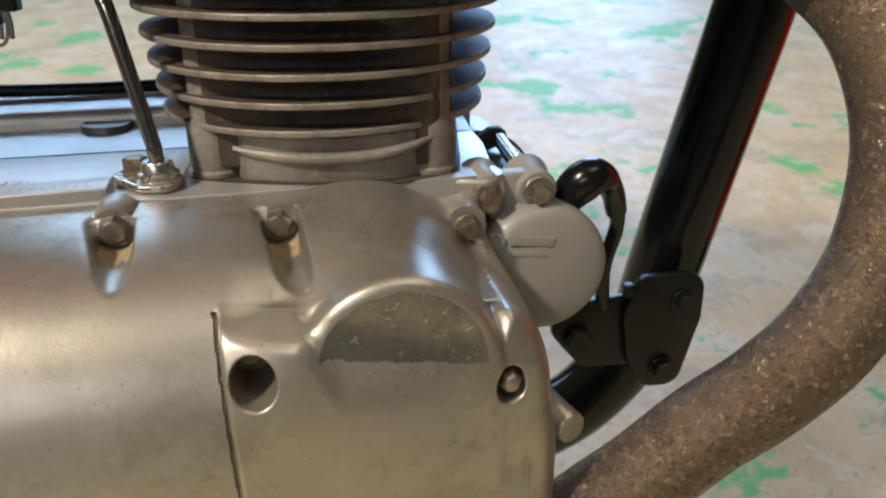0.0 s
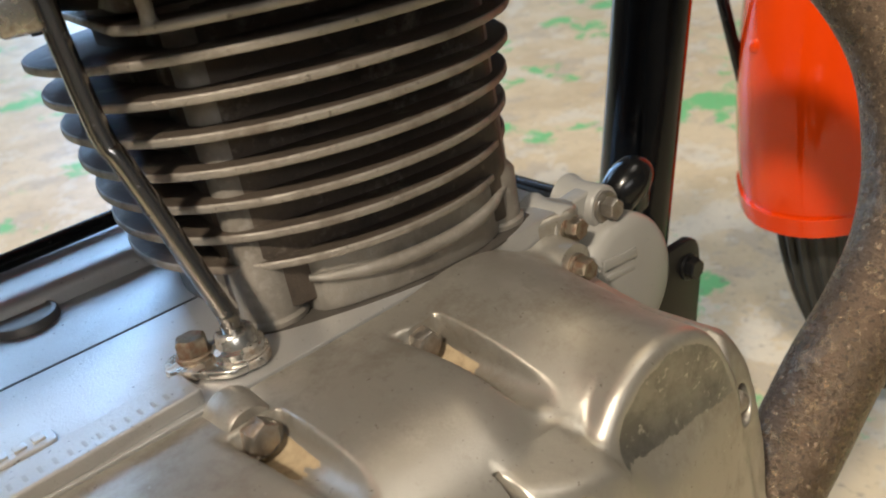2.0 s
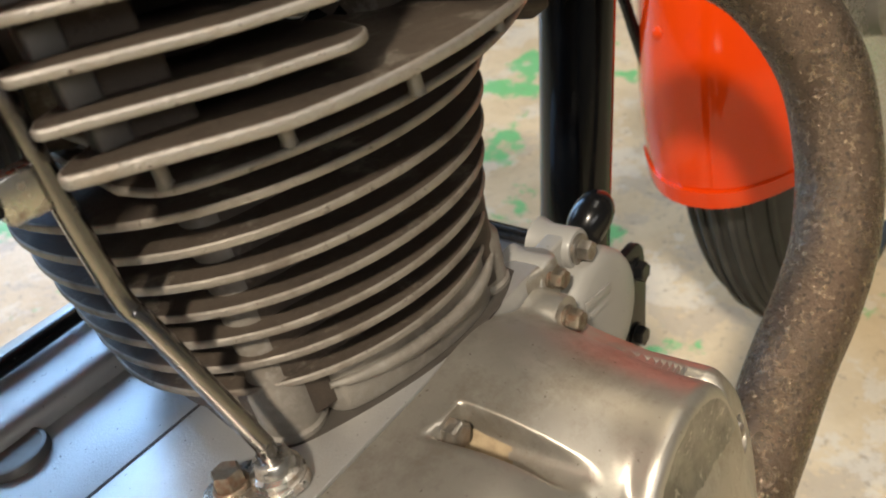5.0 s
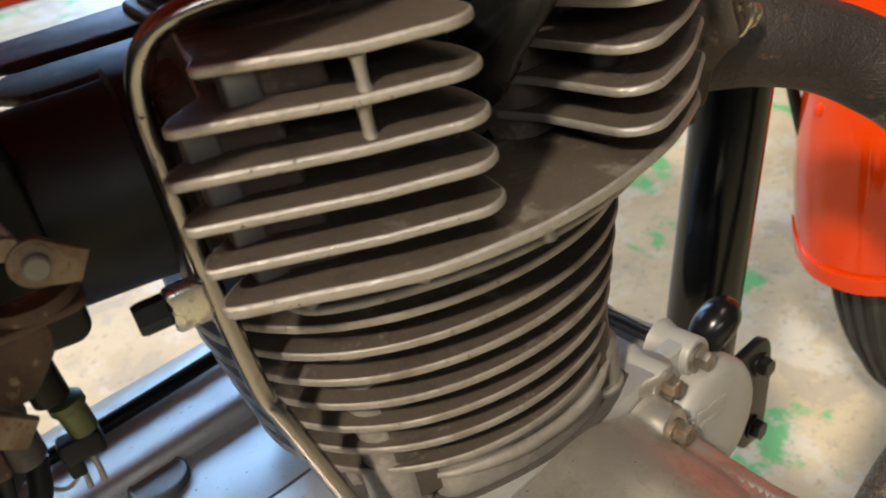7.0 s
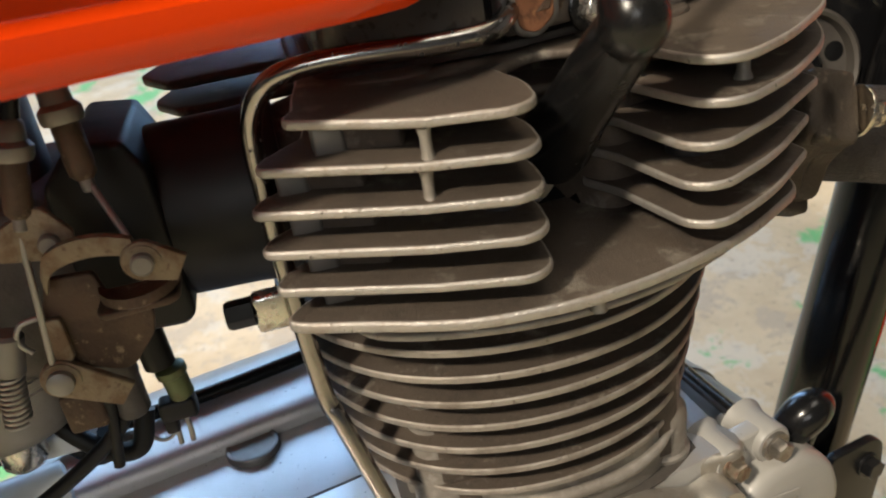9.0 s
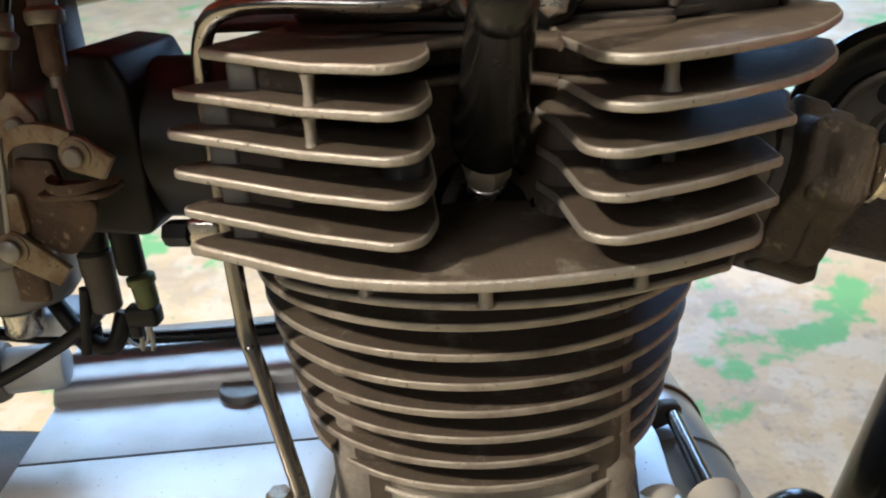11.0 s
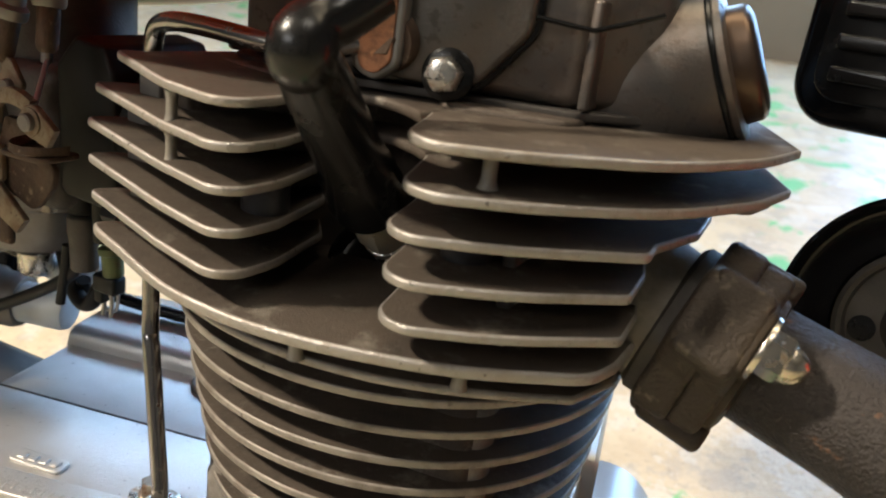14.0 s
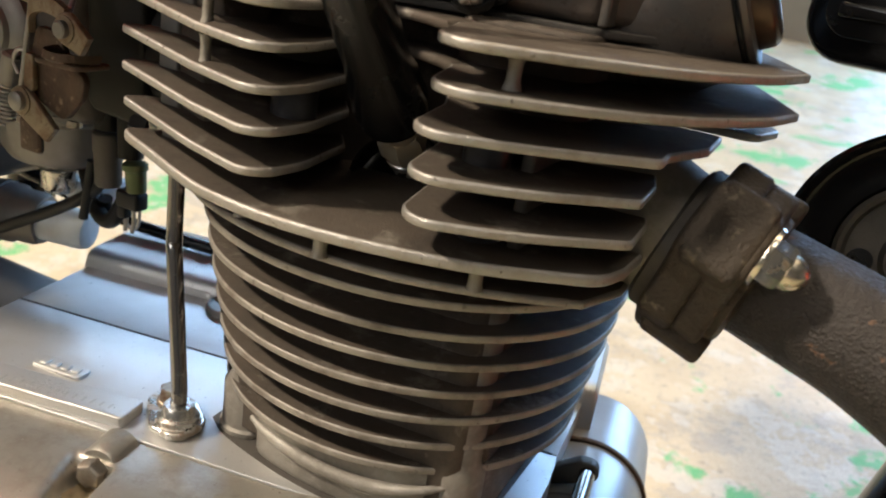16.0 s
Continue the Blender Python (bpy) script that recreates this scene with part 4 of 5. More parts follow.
boot = thing("terminal_boot", (98, -60, -16), "black rubber boot over the starter terminal", "rubber boot", turned=True)
bm = fresh()
sweep(bm, spline([(91, -60, -16), (95, -62, -9.5), (101, -63, -5.5), (108, -60, -8), (114, -55, -16), (118, -51, -26)], 6), lambda t: (6.6 + 2.8 * math.sin(math.pi * min(t * 1.5, 1.0))) * (1 - 0.30 * t), 22)
part("hood", bm, RUBBER, boot)
bm = fresh()
sweep(bm, spline([(118, -51, -24), (121, -46, -36), (118, -42, -60), (124, -36, -100)], 6), 3.4, 12)
part("cable", bm, RUBBER, boot)

# ---- frame ----
downtube = thing("frame_downtube", (160, 24, -100), "glossy black steel frame downtube", "frame tube")
bm = fresh()
sweep(bm, [(245, 26, 290)] + spline([(204, 25, 100), (182, 25, 0), (165, 25, -76), (157, 24, -110), (141, 22, -138), (113, 18, -162), (70, 12, -174), (-60, -10, -176)], 8), 18.5, 32)
part("tube", bm, BLACK_PAINT, downtube)
bm = fresh()
sweep(bm, spline([(70, 12, -174), (0, 8, -220), (-60, 0, -402)], 8), 10, 20)
part("stand_leg", bm, BLACK_PAINT, downtube)
hanger = thing("engine_hanger", (150, -45, -90), "black steel engine hanger plate bolted to the frame", "bracket", turned=True)
FLAT = mv(0, -44, 0) @ UPRIGHT
bm = fresh()
slab(bm, rounded([(136, -62, 5), (168, -62, 9), (168, -86, 8), (159, -122, 9), (141, -121, 8), (132, -104, 6), (128, -80, 8)], 6), -2.4, 2.4, 0.8, FLAT)
part("plate", bm, SATIN_BLACK, hanger)
bm = fresh()
slab(bm, rounded([(92, -86, 8), (104, -74, 8), (134, -72, 4), (136, -110, 4), (110, -108, 8)], 6), 1.5, 5.5, 0.8, FLAT)
part("rear_plate", bm, SATIN_BLACK, hanger)
bm = fresh()
block(bm, (128, -46, -72), (134, -40, -66), 1.5)
part("flange_fold", bm, SATIN_BLACK, hanger)
for x, z in ((158, -76), (150, -111)):
    bolt(hanger, (x, -46.2, z), (0, -1, 0), 9.4, 4.2, SATIN_BLACK, 10, 6.6)
bolt(hanger, (107, -40, -92), (0, -1, 0), 12, 7, SATIN_BLACK, 0, 8)

# ---- exhaust ----
exhaust = thing("exhaust_pipe", (150, -60, -100), "rust-pitted bare steel exhaust header pipe", "exhaust pipe")
bm = fresh()
header = [(93, -13, 103), (111, -16, 102), (125, -22, 100.5), (154, -32.6, 94.9), (183, -43.1, 81.1), (203, -65.3, 58), (210, -85.5, 23.5), (204.6, -96.8, -14.9), (188.8, -103.8, -44.5), (168.5, -106, -66.4), (145.5, -106.7, -84.6), (113, -109.6, -112), (60.6, -116, -140), (-60, -116, -160), (-200, -116, -165)]
line = spline(header, 9)
sweep(bm, line[:42], 17.5, 48)
part("upper_bend", bm, SOOTY_PIPE, exhaust, "smooth heat-darkened upper bend")
bm = fresh()
sweep(bm, line[41:], 17.5, 48)
part("pipe", bm, EXHAUST, exhaust)
clamp = thing("exhaust_clamp", (106, -14, 103), "corroded iron exhaust clamp with domed nuts", "exhaust clamp")
port_way = Vector((0.95, -0.05, -0.31)).normalized()
along = Vector((0.13, -0.85, 0.52))
along = (along - port_way * along.dot(port_way)).normalized()
third = port_way.cross(along)
centre = Vector((108.5, -18.5, 101.5))
CL = Matrix.Translation(centre) @ Matrix((along, third, port_way)).transposed().to_4x4()
bm = fresh()
o = rounded([(37, -10, 5), (37, 10, 5), (22, 16, 5), (15, 26.5, 6), (-15, 26.5, 6), (-22, 16, 5), (-37, 10, 5), (-37, -10, 5), (-22, -16, 5), (-15, -26.5, 6), (15, -26.5, 6), (22, -16, 5)], 5)
slab(bm, o, -15, -3.5, 2.4, CL, 4)
body = part("body", bm, CLAMP, clamp)
bm = fresh()
slab(bm, inset(o, 1.3), -4.2, 5.0, 2.2, CL, 4)
part("face_step", bm, CLAMP, body)
for side in (1, -1):
    bm = fresh()
    block(bm, (side * 30 - 7, -12.5, -13), (side * 30 + 7, 12.5, 3.4), 2.6, CL)
    part("lobe", bm, CLAMP, body)
    bm = fresh()
    block(bm, (-5, side * 24 - 4.5, -12), (6, side * 24 + 4.5, 8), 2.0, CL)
    part("cast_lug", bm, CLAMP, body)
bm = fresh()
lathe(bm, [(22, -20), (23.5, -18.5), (23.5, -13)], CL, 40)
part("gasket_ring", bm, DARK_METAL, clamp)
bm = fresh()
lathe(bm, [(23, 3), (22, 7), (17.8, 8.5)], CL, 40)
part("collar", bm, CLAMP, clamp)
for side in (1, -1):
    at = CL @ Vector((33.0 * side, 0, 5.0))
    bm = fresh()
    lathe(bm, [(8.6, 0), (8.8, 0.4), (8.6, 1.4), (4, 1.5)], aim(at, port_way), 36)
    part("washer", bm, CHROME_NUT, clamp, "thin bright washer")
    bm = fresh()
    m = aim(at, port_way, 12)
    hexagon(bm, m @ mv(0, 0, 1.2), 10.6, 6.0)
    lathe(bm, [(5.0, 7.0), (4.9, 8.4), (4.3, 10.2), (3.0, 11.8), (1.4, 12.6), (0.2, 12.8)], m, 28)
    part("domed_nut", bm, CHROME_NUT, clamp, "bright domed nut")

# ---- intake and carburettor ----
intake = thing("intake_manifold", (-96, -12, 100), "black rubber intake stub between head and carburettor", "intake stub")
bm = fresh()
lathe(bm, [(31, -4), (31, 4), (28.4, 5), (28.0, 12), (27.6, 34), (28, 36)], aim((-70, -14, 124), (-1, 0.02, 0.02)), 48)
part("stub", bm, MATTE_RUBBER, intake)
bm = fresh()
slab(bm, rounded([(-130, 100, 5), (-101, 98, 5), (-102, 148, 5), (-106, 157, 3), (-120, 159, 4), (-130, 148, 5)], 5), -42, 8, 2.0, UPRIGHT)
part("joint_flange", bm, MATTE_RUBBER, intake)
bm = fresh()
block(bm, (-84, -57, 97), (-74, -51, 109), 1.5)
part("tab", bm, ZINC, intake, "bare metal fixing tab")
bolt(intake, (-84, -54, 104), (-1, 0, 0), 7.5, 8, MATTE_RUBBER, 0)

carb = thing("carburettor", (-160, -20, 60), "grimy carburettor with rust-brown throttle bracket", "carburettor")
bm = fresh()
block(bm, (-196, -44, 92), (-128, 24, 146), 6)
lathe(bm, [(27, 0), (27, 40), (24, 44)], mv(-160, -12, 144), 36)
part("body", bm, DARK_METAL, carb)
bm = fresh()
lathe(bm, [(10, 5), (21, 7), (25, 12), (25.5, 25), (28, 27), (28, 32)], mv(-172, -20, 60), 40, 0, 0.86)
part("float_bowl", bm, GREY_ALLOY, carb)
bm = fresh()
lathe(bm, [(6, -8), (7.5, -6), (7.5, 2), (9, 3)], mv(-172, -20, 59), 24)
part("drain_plug", bm, ZINC, carb)
# throttle bracket: bent rusty plate with a dished shelf
bm = fresh()
slab(bm, rounded([(-132, 131, 3), (-120, 130, 2), (-118, 121, 3), (-108, 117, 4), (-110, 109, 6), (-119, 99, 5), (-134, 105, 4), (-137, 116, 4)], 5), -1.4, 1.4, 0.6, mv(0, -60, 0) @ UPRIGHT)
bracket = part("bracket", bm, RUSTED, carb)
bm = fresh()
rings = []
for i in range(13):
    a = math.pi * (0.02 + 0.96 * i / 12)
    x, y = -109 + 10.5 * math.cos(a), -62 - 13 * math.sin(a)
    rings.append([Vector((x, y, 126.5)), Vector((x, y - 0.6, 124)), Vector((-109 + 8.6 * math.cos(a), -62 - 10.5 * math.sin(a), 122.2)), Vector((-109 + 7.6 * math.cos(a), -62 - 9.5 * math.sin(a), 124.6))])
loft(bm, rings)
slab(bm, rounded([(-120, -74, 4), (-99, -73, 4), (-99, -58, 2), (-120, -58, 2)], 5), 121.4, 123.2, 0.6)
part("dished_shelf", bm, RUSTED, bracket)
bm = fresh()
slab(bm, rounded([(-136.5, 121, 1.5), (-131, 121, 1.5), (-131, 108, 2), (-138, 106, 2)], 3), -1.2, 1.2, 0.5, mv(0, -63, 0) @ UPRIGHT)
part("folded_edge", bm, PALE_RUST, bracket, "worn pale folded edge")
bm = fresh()
rings = []
for p in spline([(-131, -64, 131), (-128, -66, 137), (-121, -68, 140), (-113, -69, 140), (-106, -70, 138)], 6):
    rings.append([p + Vector((0, dy, dz)) for dy, dz in ((-1.4, -2.6), (-1.8, 0), (-1.4, 2.6), (1.4, 2.6), (1.8, 0), (1.4, -2.6))])
loft(bm, rings)
part("upper_arm", bm, PALE_RUST, carb)


def lever(a, b, wide, y, name, pin):
    """A flat lever from a to b (x, z) with its pivot pin at a."""
    va, vb = Vector(a), Vector(b)
    d = (vb - va).normalized()
    q = Vector((-d.y, d.x))
    o = [va + q * wide * math.cos(k) - d * wide * math.sin(k) for k in (math.pi * i / 10 for i in range(11))]
    o += [vb - q * wide * 0.72 + d * 1, vb + q * wide * 0.60 + d * 2]
    b2 = fresh()
    slab(b2, o, -1.3, 1.3, 0.6, mv(0, y, 0) @ UPRIGHT)
    ob = part(name, b2, PALE_RUST, carb)
    b2 = fresh()
    lathe(b2, [(pin + 1.6, 0), (pin + 1.6, 0.8), (pin, 0.9)], aim((a[0], y - 1.1, a[1]), (0, -1, 0)), 24)
    part("washer", b2, PALE_RUST, ob)
    b2 = fresh()
    lathe(b2, [(pin, 0), (pin, 2.6), (pin * 0.8, 3.1)], aim((a[0], y - 1.2, a[1]), (0, -1, 0)), 24)
    part("pin", b2, GREY_ALLOY, ob)


lever((-104.8, 134.4), (-97.5, 131), 5.4, -71, "upper_lever", 2.9)
lever((-136.0, 103.6), (-122.5, 95), 5.6, -64, "lower_lever", 3.5)
bm = fresh()
block(bm, (-140, -63.5, 84.5), (-129.5, -60.5, 97), 1.2)
part("stop_tab", bm, RUSTED, carb)
bm = fresh()
slab(bm, rounded([(-141, 146, 3), (-126, 151.5, 3), (-119.5, 142, 2.5), (-123, 139.5, 2), (-130, 137, 3), (-141, 139, 3)], 4), -1.1, 1.1, 0.5, mv(0, -62, 0) @ UPRIGHT)
plate = part("upper_plate", bm, PALE_RUST, carb, "pale speckled cable plate")
bm = fresh()
lathe(bm, [(2.7, 0), (2.7, 2.0), (2.2, 2.6)], aim((-126.3, -62.8, 141.3), (0, -1, 0)), 20)
part("pin", bm, GREY_ALLOY, plate)
bm = fresh()
line = [(-149.5 - 3.0 * i / 119 + 3.4 * math.cos(2 * math.pi * i / 12), -60 + 3.4 * math.sin(2 * math.pi * i / 12), 107 - 16 * i / 119) for i in range(120)]
sweep(bm, line, 0.55, 8)
part("spring", bm, GALVANISED, carb)
bm = fresh()
lathe(bm, [(3.9, 0), (4.0, 11), (3.0, 12)], aim((-149, -60, 107), (0.28, 0, 0.96)), 24)
part("spring_seat", bm, GREY_ALLOY, carb)
bm = fresh()
sweep(bm, spline([(-141, -62, 112), (-143.5, -62, 116), (-141.5, -62, 120.5), (-137, -61, 121)], 5), 0.8, 10)
part("wire_hook", bm, GALVANISED, carb)
bm = fresh()
lathe(bm, [(27.5, 0), (28.6, 0.6), (28.6, 2.6), (27.5, 3.2)], mv(-172, -20, 88), 40, 0, 0.86)
part("bowl_flange", bm, GREY_ALLOY, carb)
bm = fresh()
lathe(bm, [(29, 0), (30.4, 0.6), (30.4, 4.4), (29, 5)], mv(-170, -20, 93), 40, 0, 0.86)
part("bowl_flange", bm, RUSTED, carb)
for a in (-30, -75, -120):
    at = (-172 + 27 * math.cos(radians(a)), -20 + 23.5 * math.sin(radians(a)), 86.4)
    bm = fresh()
    lathe(bm, [(3.2, 3), (3.2, 0.4), (2.6, 0), (0.2, 0)], mv(*at), 18)
    part("flange_screw", bm, BOLT_STEEL, carb)
bm = fresh()
lathe(bm, [(19, 0), (19, 4), (17, 6), (12, 7), (11, 9), (4, 9.6)], aim((-172, -44, 122), (0, -1, 0)), 40)
part("diaphragm_cover", bm, GREY_ALLOY, carb, "dull alloy round cover")
for top, low in (((-113.5, -58, 153), (-106, -70, 138)), ((-132, -62, 148), (-137, -64.5, 107))):
    bm = fresh()
    sweep(bm, [top, low], 0.9, 10)
    part("inner_wire", bm, GALVANISED, carb)
# cables with their ferrules
for at, end in (((-114, -58, 154), (-118, -46, 250)), ((-131, -62, 149), (-110, -50, 250))):
    cable = thing("throttle_cable", at, "throttle cable with a rusty ferrule ending above the carburettor", "cable", "throttle cables")
    p, q = Vector(at), Vector(end)
    way = (q - p).normalized()
    bm = fresh()
    lathe(bm, [(1.2, -3.4), (1.8, -3), (1.9, 1.5)], aim(p, way), 20)
    part("ferrule_tip", bm, GREY_ALLOY, cable)
    bm = fresh()
    lathe(bm, [(2.2, 0), (3.4, 1.5), (3.6, 4), (3.6, 14), (3.2, 15)], aim(p, way), 20)
    part("ferrule", bm, RUSTED, cable)
    bm = fresh()
    lathe(bm, [(4.8, 0), (5.4, 1.2), (5.4, 3.6), (4.0, 5), (3.8, 9), (3, 10)], aim(p + way * 14.5, way), 24)
    part("lock_nut", bm, GREY_ALLOY, cable)
    bm = fresh()
    sweep(bm, spline([tuple(p + way * 22), tuple((p + q) / 2 + Vector((2, 0, 0))), end], 8), 2.8, 14)
    part("sheath", bm, RUBBER, cable)
# hoses and drain
hoses = thing("breather_hoses", (-125, -30, 60), "black rubber hoses hanging below the carburettor", "hose")
for line, r in (([(-128, -30, 116), (-131, -30, 104), (-131.5, -30, 90)], 5.4), ([(-118, -30, 112), (-119.5, -30, 100), (-119, -30, 81)], 5.0), ([(-136, -34, 76), (-138.5, -34, 62), (-141, -34, 50)], 1.9), ([(-170, -10, 70), (-150, -20, 50), (-136, -24, 48), (-131, -20, 60)], 3.4), ([(-176, 0, 60), (-160, -6, 40), (-150, -14, 42), (-146, -18, 54)], 3.0), ([(-205, -34, 24), (-186, -34, 34), (-156, -34, 50), (-138, -32, 62), (-132, -30, 72)], 2.6)):
    bm = fresh()
    sweep(bm, spline(line, 8), r, 16)
    part("hose", bm, MATTE_RUBBER, hoses)
bm = fresh()
lathe(bm, [(4.6, 0), (5.4, 1), (5.6, 14), (6.0, 15), (6.0, 22), (5.2, 23)], aim((-131.2, -30, 66), (-0.02, 0, 1)), 22)
part("hose_end", bm, DARK_METAL, hoses, "grimy dark hose end")
bm = fresh()
lathe(bm, [(3.0, 0), (4.0, 1), (4.2, 9), (5.0, 9.6), (5.0, 12), (3.6, 13)], aim((-115.4, -30, 67), (-0.1, 0, 1)), 20)
part("hose_end", bm, GREEN_BRASS, hoses, "greenish brass hose end")
bm = fresh()
block(bm, (-124, -33.5, 60), (-112, -26.5, 67.5), 1.4)
part("connector", bm, MATTE_RUBBER, hoses, "black wire connector")
bm = fresh()
block(bm, (-124, -32.5, 55), (-119.5, -28, 61), 1.0)
part("connector_tab", bm, MATTE_RUBBER, hoses)
for x in (-121, -117):
    bm = fresh()
    sweep(bm, spline([(x, -30, 60), (x + 0.3, -30, 55), (x, -30.5, 49.5)], 5), 0.9, 10)
    part("prong", bm, GALVANISED, hoses, "bare metal prong")
bm = fresh()
sweep(bm, spline([(-133.5, -22, 64), (-133.5, -22, 55), (-131, -21, 48), (-127.5, -20, 45.5), (-123.5, -21, 49), (-122, -22, 58), (-122, -24, 64)], 6), 0.75, 10)
part("wire_clip", bm, GALVANISED, hoses)
drain = thing("drain_cup", (-166, -4, 20), "pale plastic drain cup on a grey metal body", "drain cup")
CUP = aim((-194, -14, 30), (1, 0.33, -0.05))
bm = fresh()
lathe(bm, [(8.6, 0), (9.4, 1), (9.4, 23), (8.6, 26), (6.5, 27)], CUP, 32)
part("cup", bm, MILKY, drain)
bm = fresh()
lathe(bm, [(9, -40), (12, -34), (14, -28), (14, -10), (12.6, -8), (12.6, 1), (11.4, 4)], CUP, 36)
part("metal_body", bm, GREY_ALLOY, drain)
bm = fresh()
lathe(bm, [(14.1, -20), (14.7, -19.6), (14.7, -16), (14.1, -15.6)], CUP, 36)
part("band", bm, DARK_METAL, drain)
bm = fresh()
block(bm, (-176, -16, 46), (-152, 6, 56), 3)
part("plastic_cap", bm, MILKY, drain, "pale plastic cap above the cup")
harness = thing("wiring_harness", (-210, 0, 120), "loose black and brown wires beside the air box", "wires")
for k, (line, r, mat) in enumerate((([(-196, -52, 190), (-202, -58, 140), (-196, -54, 96), (-206, -46, 40)], 2.4, RUBBER), ([(-190, -50, 176), (-182, -54, 160), (-186, -52, 120), (-198, -50, 80)], 1.7, PITTED_RUST), ([(-214, -56, 180), (-192, -56, 150), (-190, -54, 110), (-212, -52, 66)], 2.0, GREY_PAINT), ([(-222, -58, 60), (-206, -60, 30), (-198, -56, 8), (-204, -50, -30)], 3.0, RUBBER), ([(-226, -62, 20), (-210, -64, 2), (-196, -62, -8), (-190, -56, -34)], 2.2, MILKY))):
    bm = fresh()
    sweep(bm, spline(line, 8), r, 12)
    part("wire", bm, mat, harness)

# ---- frame backbone and cables above ----
backbone = thing("frame_backbone", (-80, 20, 200), "black steel frame tubes above the engine", "frame tube")
for line, r in (([(-330, 30, 150), (-220, 30, 172), (-120, 30, 186), (-40, 32, 206), (60, 34, 240)], 15), ([(-300, 60, -20), (-276, 58, 60), (-240, 54, 150), (-220, 50, 200)], 14)):
    bm = fresh()
    sweep(bm, spline(line, 8), r, 22)
    part("tube", bm, BLACK_PAINT, backbone)
# black plastic lifted to dark grey; background haze is put into the colour
BLACK_PLASTIC = material("haze_lifted_black_plastic", (0.034, 0.033, 0.034), 0.45)
tint(BLACK_PLASTIC, noise_mask(BLACK_PLASTIC, 24, 0.45, 0.7), (0.055, 0.05, 0.045), 0.7, 0.6)
relief(BLACK_PLASTIC, (700, 0.0003, 3))
airbox = thing("air_box", (-220, 0, 120), "black plastic air box behind the carburettor", "air box")
bm = fresh()
block(bm, (-330, -50, 46), (-206, 30, 190), 10)
part("box", bm, BLACK_PLASTIC, airbox)
bm = fresh()
lathe(bm, [(27, 0), (28, 4), (26, 10), (28, 14), (30, 30)], aim((-190, -12, 120), (-1, 0, 0)), 32)
part("rubber_boot", bm, RUBBER, airbox)

bm = fresh()
block(bm, (-330, -60, -110), (-189, 24, -20), 10)
part("lower_box", bm, BLACK_PLASTIC, airbox)

# ---- horn and rectifier ----
horn = thing("horn", (145, 42, 107), "black round horn ahead of the engine", "horn")
horn_way = Vector((-0.10, -0.95, 0.15)).normalized()
bm = fresh()
lathe(bm, [(20, -22), (36, -9), (42, -4), (44.5, 0), (44.5, 3), (43, 4.2), (41, 2.4), (39.5, 0.8), (31, -0.6), (27.5, -1.2), (26, -4), (20, -6)], aim((161, 42, 103), horn_way), 64)
part("shell", bm, BLACK_PAINT, horn)
HORN = aim((161, 42, 103), horn_way)
bm = fresh()
lathe(bm, [(26.5, -5), (26.5, 1.5), (25, 2.6), (23.5, 1.6), (22.5, -3), (12, -3.6), (10, 1.0), (3, 1.4)], HORN, 48)
part("hub", bm, DARK_METAL, horn)
for k in range(4):
    bm = fresh()
    lathe(bm, [(4.4, -3.8), (4.4, -3.0), (0.2, -2.9)], HORN @ Matrix.Rotation(radians(15 + 90 * k), 4, "Z") @ mv(17.5, 0, 0), 20)
    part("slot", bm, RUBBER, horn, "dark round opening")
bm = fresh()
lathe(bm, [(8.6, 0), (8.2, 2.4), (2, 3.2)], HORN, 28)
part("centre", bm, RUBBER, horn)
rectifier = thing("rectifier", (150, 50, 170), "black finned rectifier in a rounded frame", "rectifier")
RM = aim((138, 45, 201), (-0.25, -0.95, 0.1))
bm = fresh()
slab(bm, rounded([(-34, -40, 15), (34, -40, 15), (34, 44, 15), (-34, 44, 15)], 8), -14, 2, 3, RM)
part("frame", bm, BLACK_PAINT, rectifier)
bm = fresh()
slab(bm, rounded([(-27, -32, 9), (27, -32, 9), (27, 36, 9), (-27, 36, 9)], 8), 1.5, 4.5, 1, RM)
part("plate", bm, RUBBER, rectifier)
for i in range(6):
    bm = fresh()
    block(bm, (-22, -26 + 10 * i, 4), (22, -21 + 10 * i, 8), 1.2, RM)
    part("rib", bm, RUBBER, rectifier)

# ---- front wheel ----
AXLE = (664.0, -11.0, -85.0)


def arc_strip(bm, r, half, a0, a1, crown, thick, n=56, m=26, power=2.4):
    """A crowned strip round the axle from angle a0 to a1 (degrees from straight back, up positive)."""
    rings = []
    for i in range(n + 1):
        a = radians(a0 + (a1 - a0) * i / n)
        ring = []
        for k, js in ((0.0, range(m + 1)), (-thick, range(m, -1, -1))):
            for j in js:
                v = -1 + 2 * j / m
                rr = r + k + crown * (1 - abs(v) ** power)
                ring.append(Vector((AXLE[0] - rr * math.cos(a), AXLE[1] + v * half, AXLE[2] + rr * math.sin(a))))
        rings.append(ring)
    loft(bm, rings)


mudguard = thing("front_mudguard", (300, -8, -110), "glossy orange-red front mudguard with a rolled lower edge", "mudguard", turned=True)
bm = fresh()
arc_strip(bm, 304, 59, -6.3, 82, 46, 2.0, 56, 34, 2.3)
part("shell", bm, ORANGE, mudguard)
bm = fresh()
arc_strip(bm, 305.5, 59.8, -8.0, -5.9, 47.5, 5.0, 8, 34, 2.3)
part("rolled_edge", bm, ORANGE, mudguard)
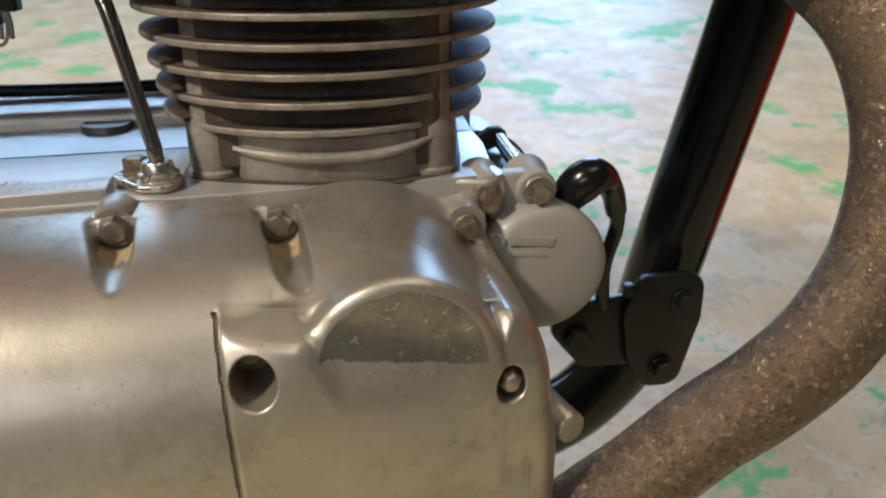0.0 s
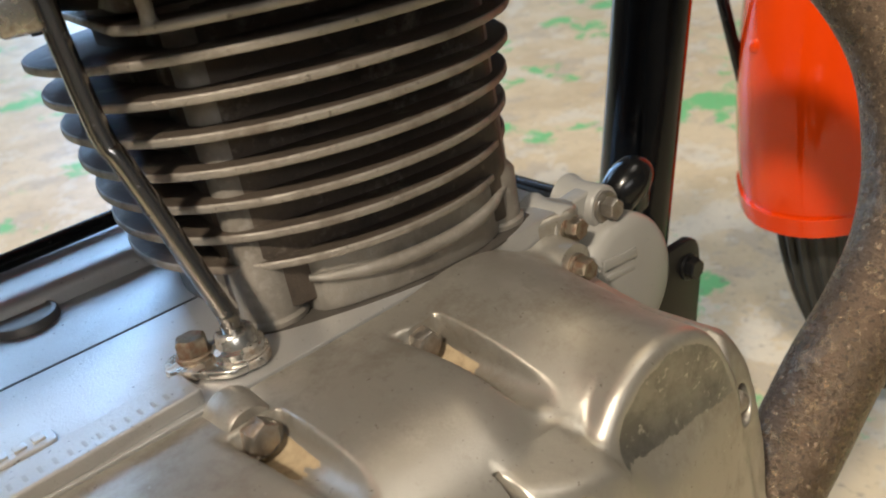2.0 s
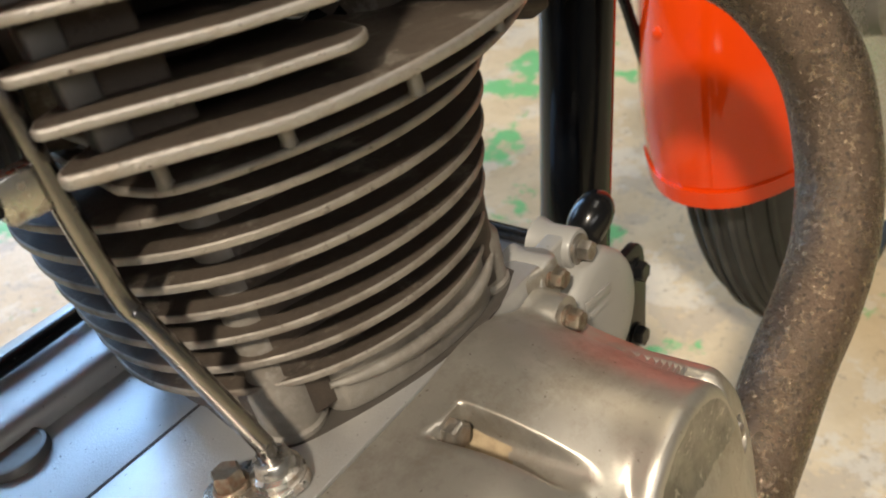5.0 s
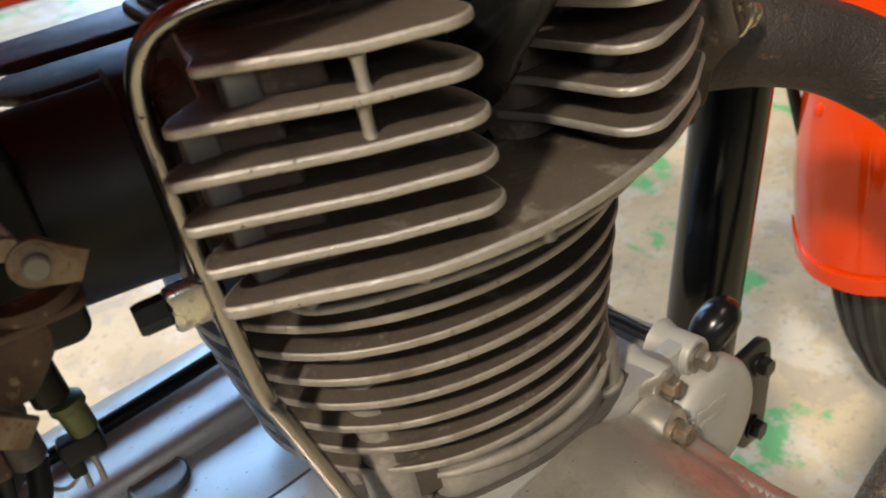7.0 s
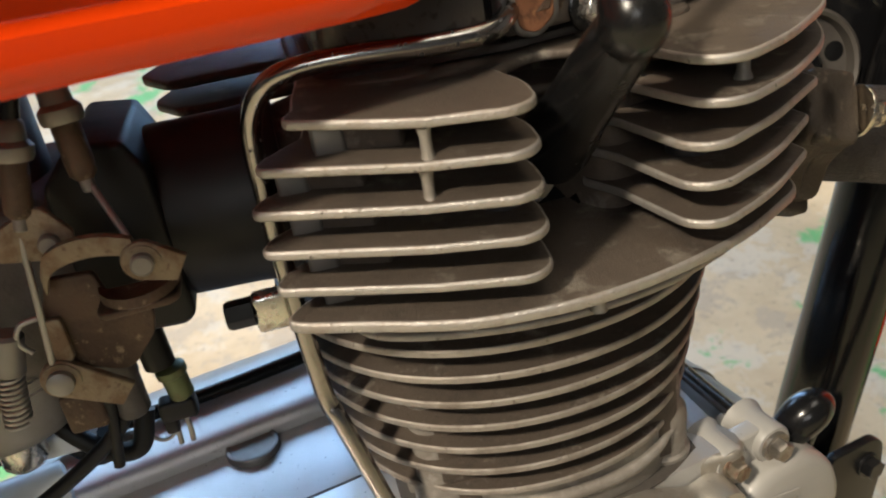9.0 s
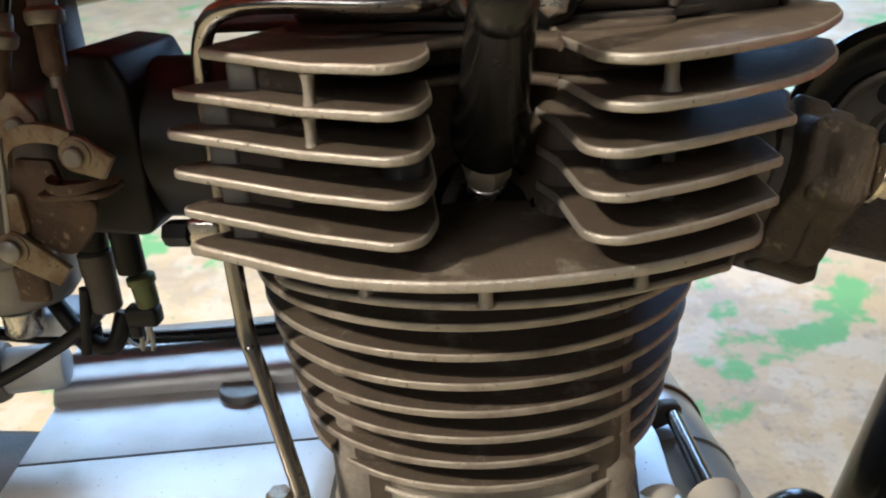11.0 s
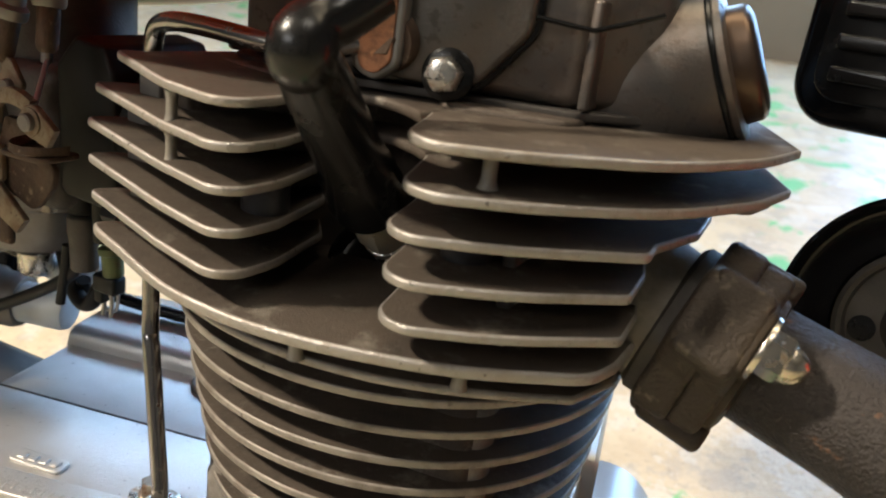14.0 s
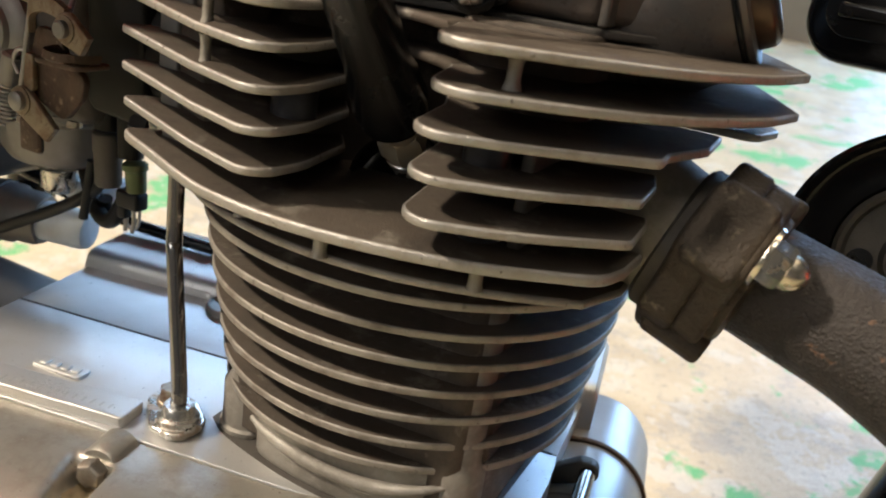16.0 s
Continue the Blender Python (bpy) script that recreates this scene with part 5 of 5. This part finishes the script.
for y in (13,):
    bm = fresh()
    a = radians(11.6)
    rr = 304 + 46 * (1 - abs((y + 11) / 59) ** 2.3)
    lathe(bm, [(4.4, -1), (4.4, 0.6), (3.0, 1.8), (1, 2.2)], aim((AXLE[0] - rr * math.cos(a), y, AXLE[2] + rr * math.sin(a)), (-math.cos(a), 0, math.sin(a))), 20)
    part("rivet", bm, ORANGE, mudguard)
bm = fresh()
sweep(bm, spline([(352, 70, 150), (349, 57, 66), (348, 50, 20), (348, 42, -16), (352, 34, -60)], 8), 4, 12)
part("brake_hose", bm, RUBBER, mudguard)
wheel = thing("front_wheel", (642, -8, -400), "spoked front wheel with ribbed black tyre", "wheel", turned=True)
bm = fresh()
for a0, a1 in ((-100, -30), (-30, 40), (40, 110)):
    arc_strip(bm, 280, 50, a0, a1, 40, 9, 40, 26, 2.0)
part("tyre", bm, TYRE, wheel)
bm = fresh()
for v in (-0.62, -0.36, -0.12, 0.12, 0.36, 0.62):
    rr = 280 + 40 * (1 - v * v) + 1.2
    line = [(AXLE[0] - rr * math.cos(radians(a)), AXLE[1] + v * 50, AXLE[2] + rr * math.sin(radians(a))) for a in range(-100, 62, 3)]
    sweep(bm, line, 3.4, 6)
part("tread_rib", bm, TYRE, wheel)
bm = fresh()
lathe(bm, [(235, -30), (238, -32), (240, -20), (234, 0), (240, 20), (238, 32), (235, 30)], aim(AXLE, (0, 1, 0)), 64)
part("rim", bm, ZINC, wheel)
bm = fresh()
lathe(bm, [(30, -60), (55, -40), (55, 40), (30, 60)], aim(AXLE, (0, 1, 0)), 32)
part("hub", bm, GREY_ALLOY, wheel)

# ---- fuel tank ----
tank = thing("fuel_tank", (-120, 25, 190), "glossy orange-red fuel tank above the engine", "fuel tank")
bm = fresh()
rings, lips = [], []
for i in range(36):
    t = i / 35
    x = -330 + 328 * t
    y = -80 + 0.35 * (x + 34)
    z = 183 - 0.04 * (x + 34)
    end = smooth(0.9, 1.0, t)
    right = ((1, 12), (2, 15), (4, 20), (-6, 36), (-16, 52), (-26, 70), (-31, 95), (-22, 130), (20, 160))
    half = [(y + dy + 14 * end, z + dz + 4 * end) for dy, dz in right]
    ring = half + [(25, z + 168)] + [(50 - q, h) for q, h in half[::-1]]
    ring += [(50 - y - 14, z + 14), (50 - y - 26, z + 62), (y + 26, z + 62), (y + 14, z + 14)]
    rings.append([Vector((x, q, h)) for q, h in ring])
    lips.append([Vector((x, y + dy + 14 * end, z + dz + 4 * end)) for dy, dz in ((0, 0), (-3, 0.6), (-5, 3), (-5.5, 7), (-5, 11), (-2, 13), (3, 13.5), (7, 12), (7, 1))])
loft(bm, rings)
part("shell", bm, ORANGE, tank)
bm = fresh()
loft(bm, lips)
part("seam_flange", bm, ORANGE, tank)
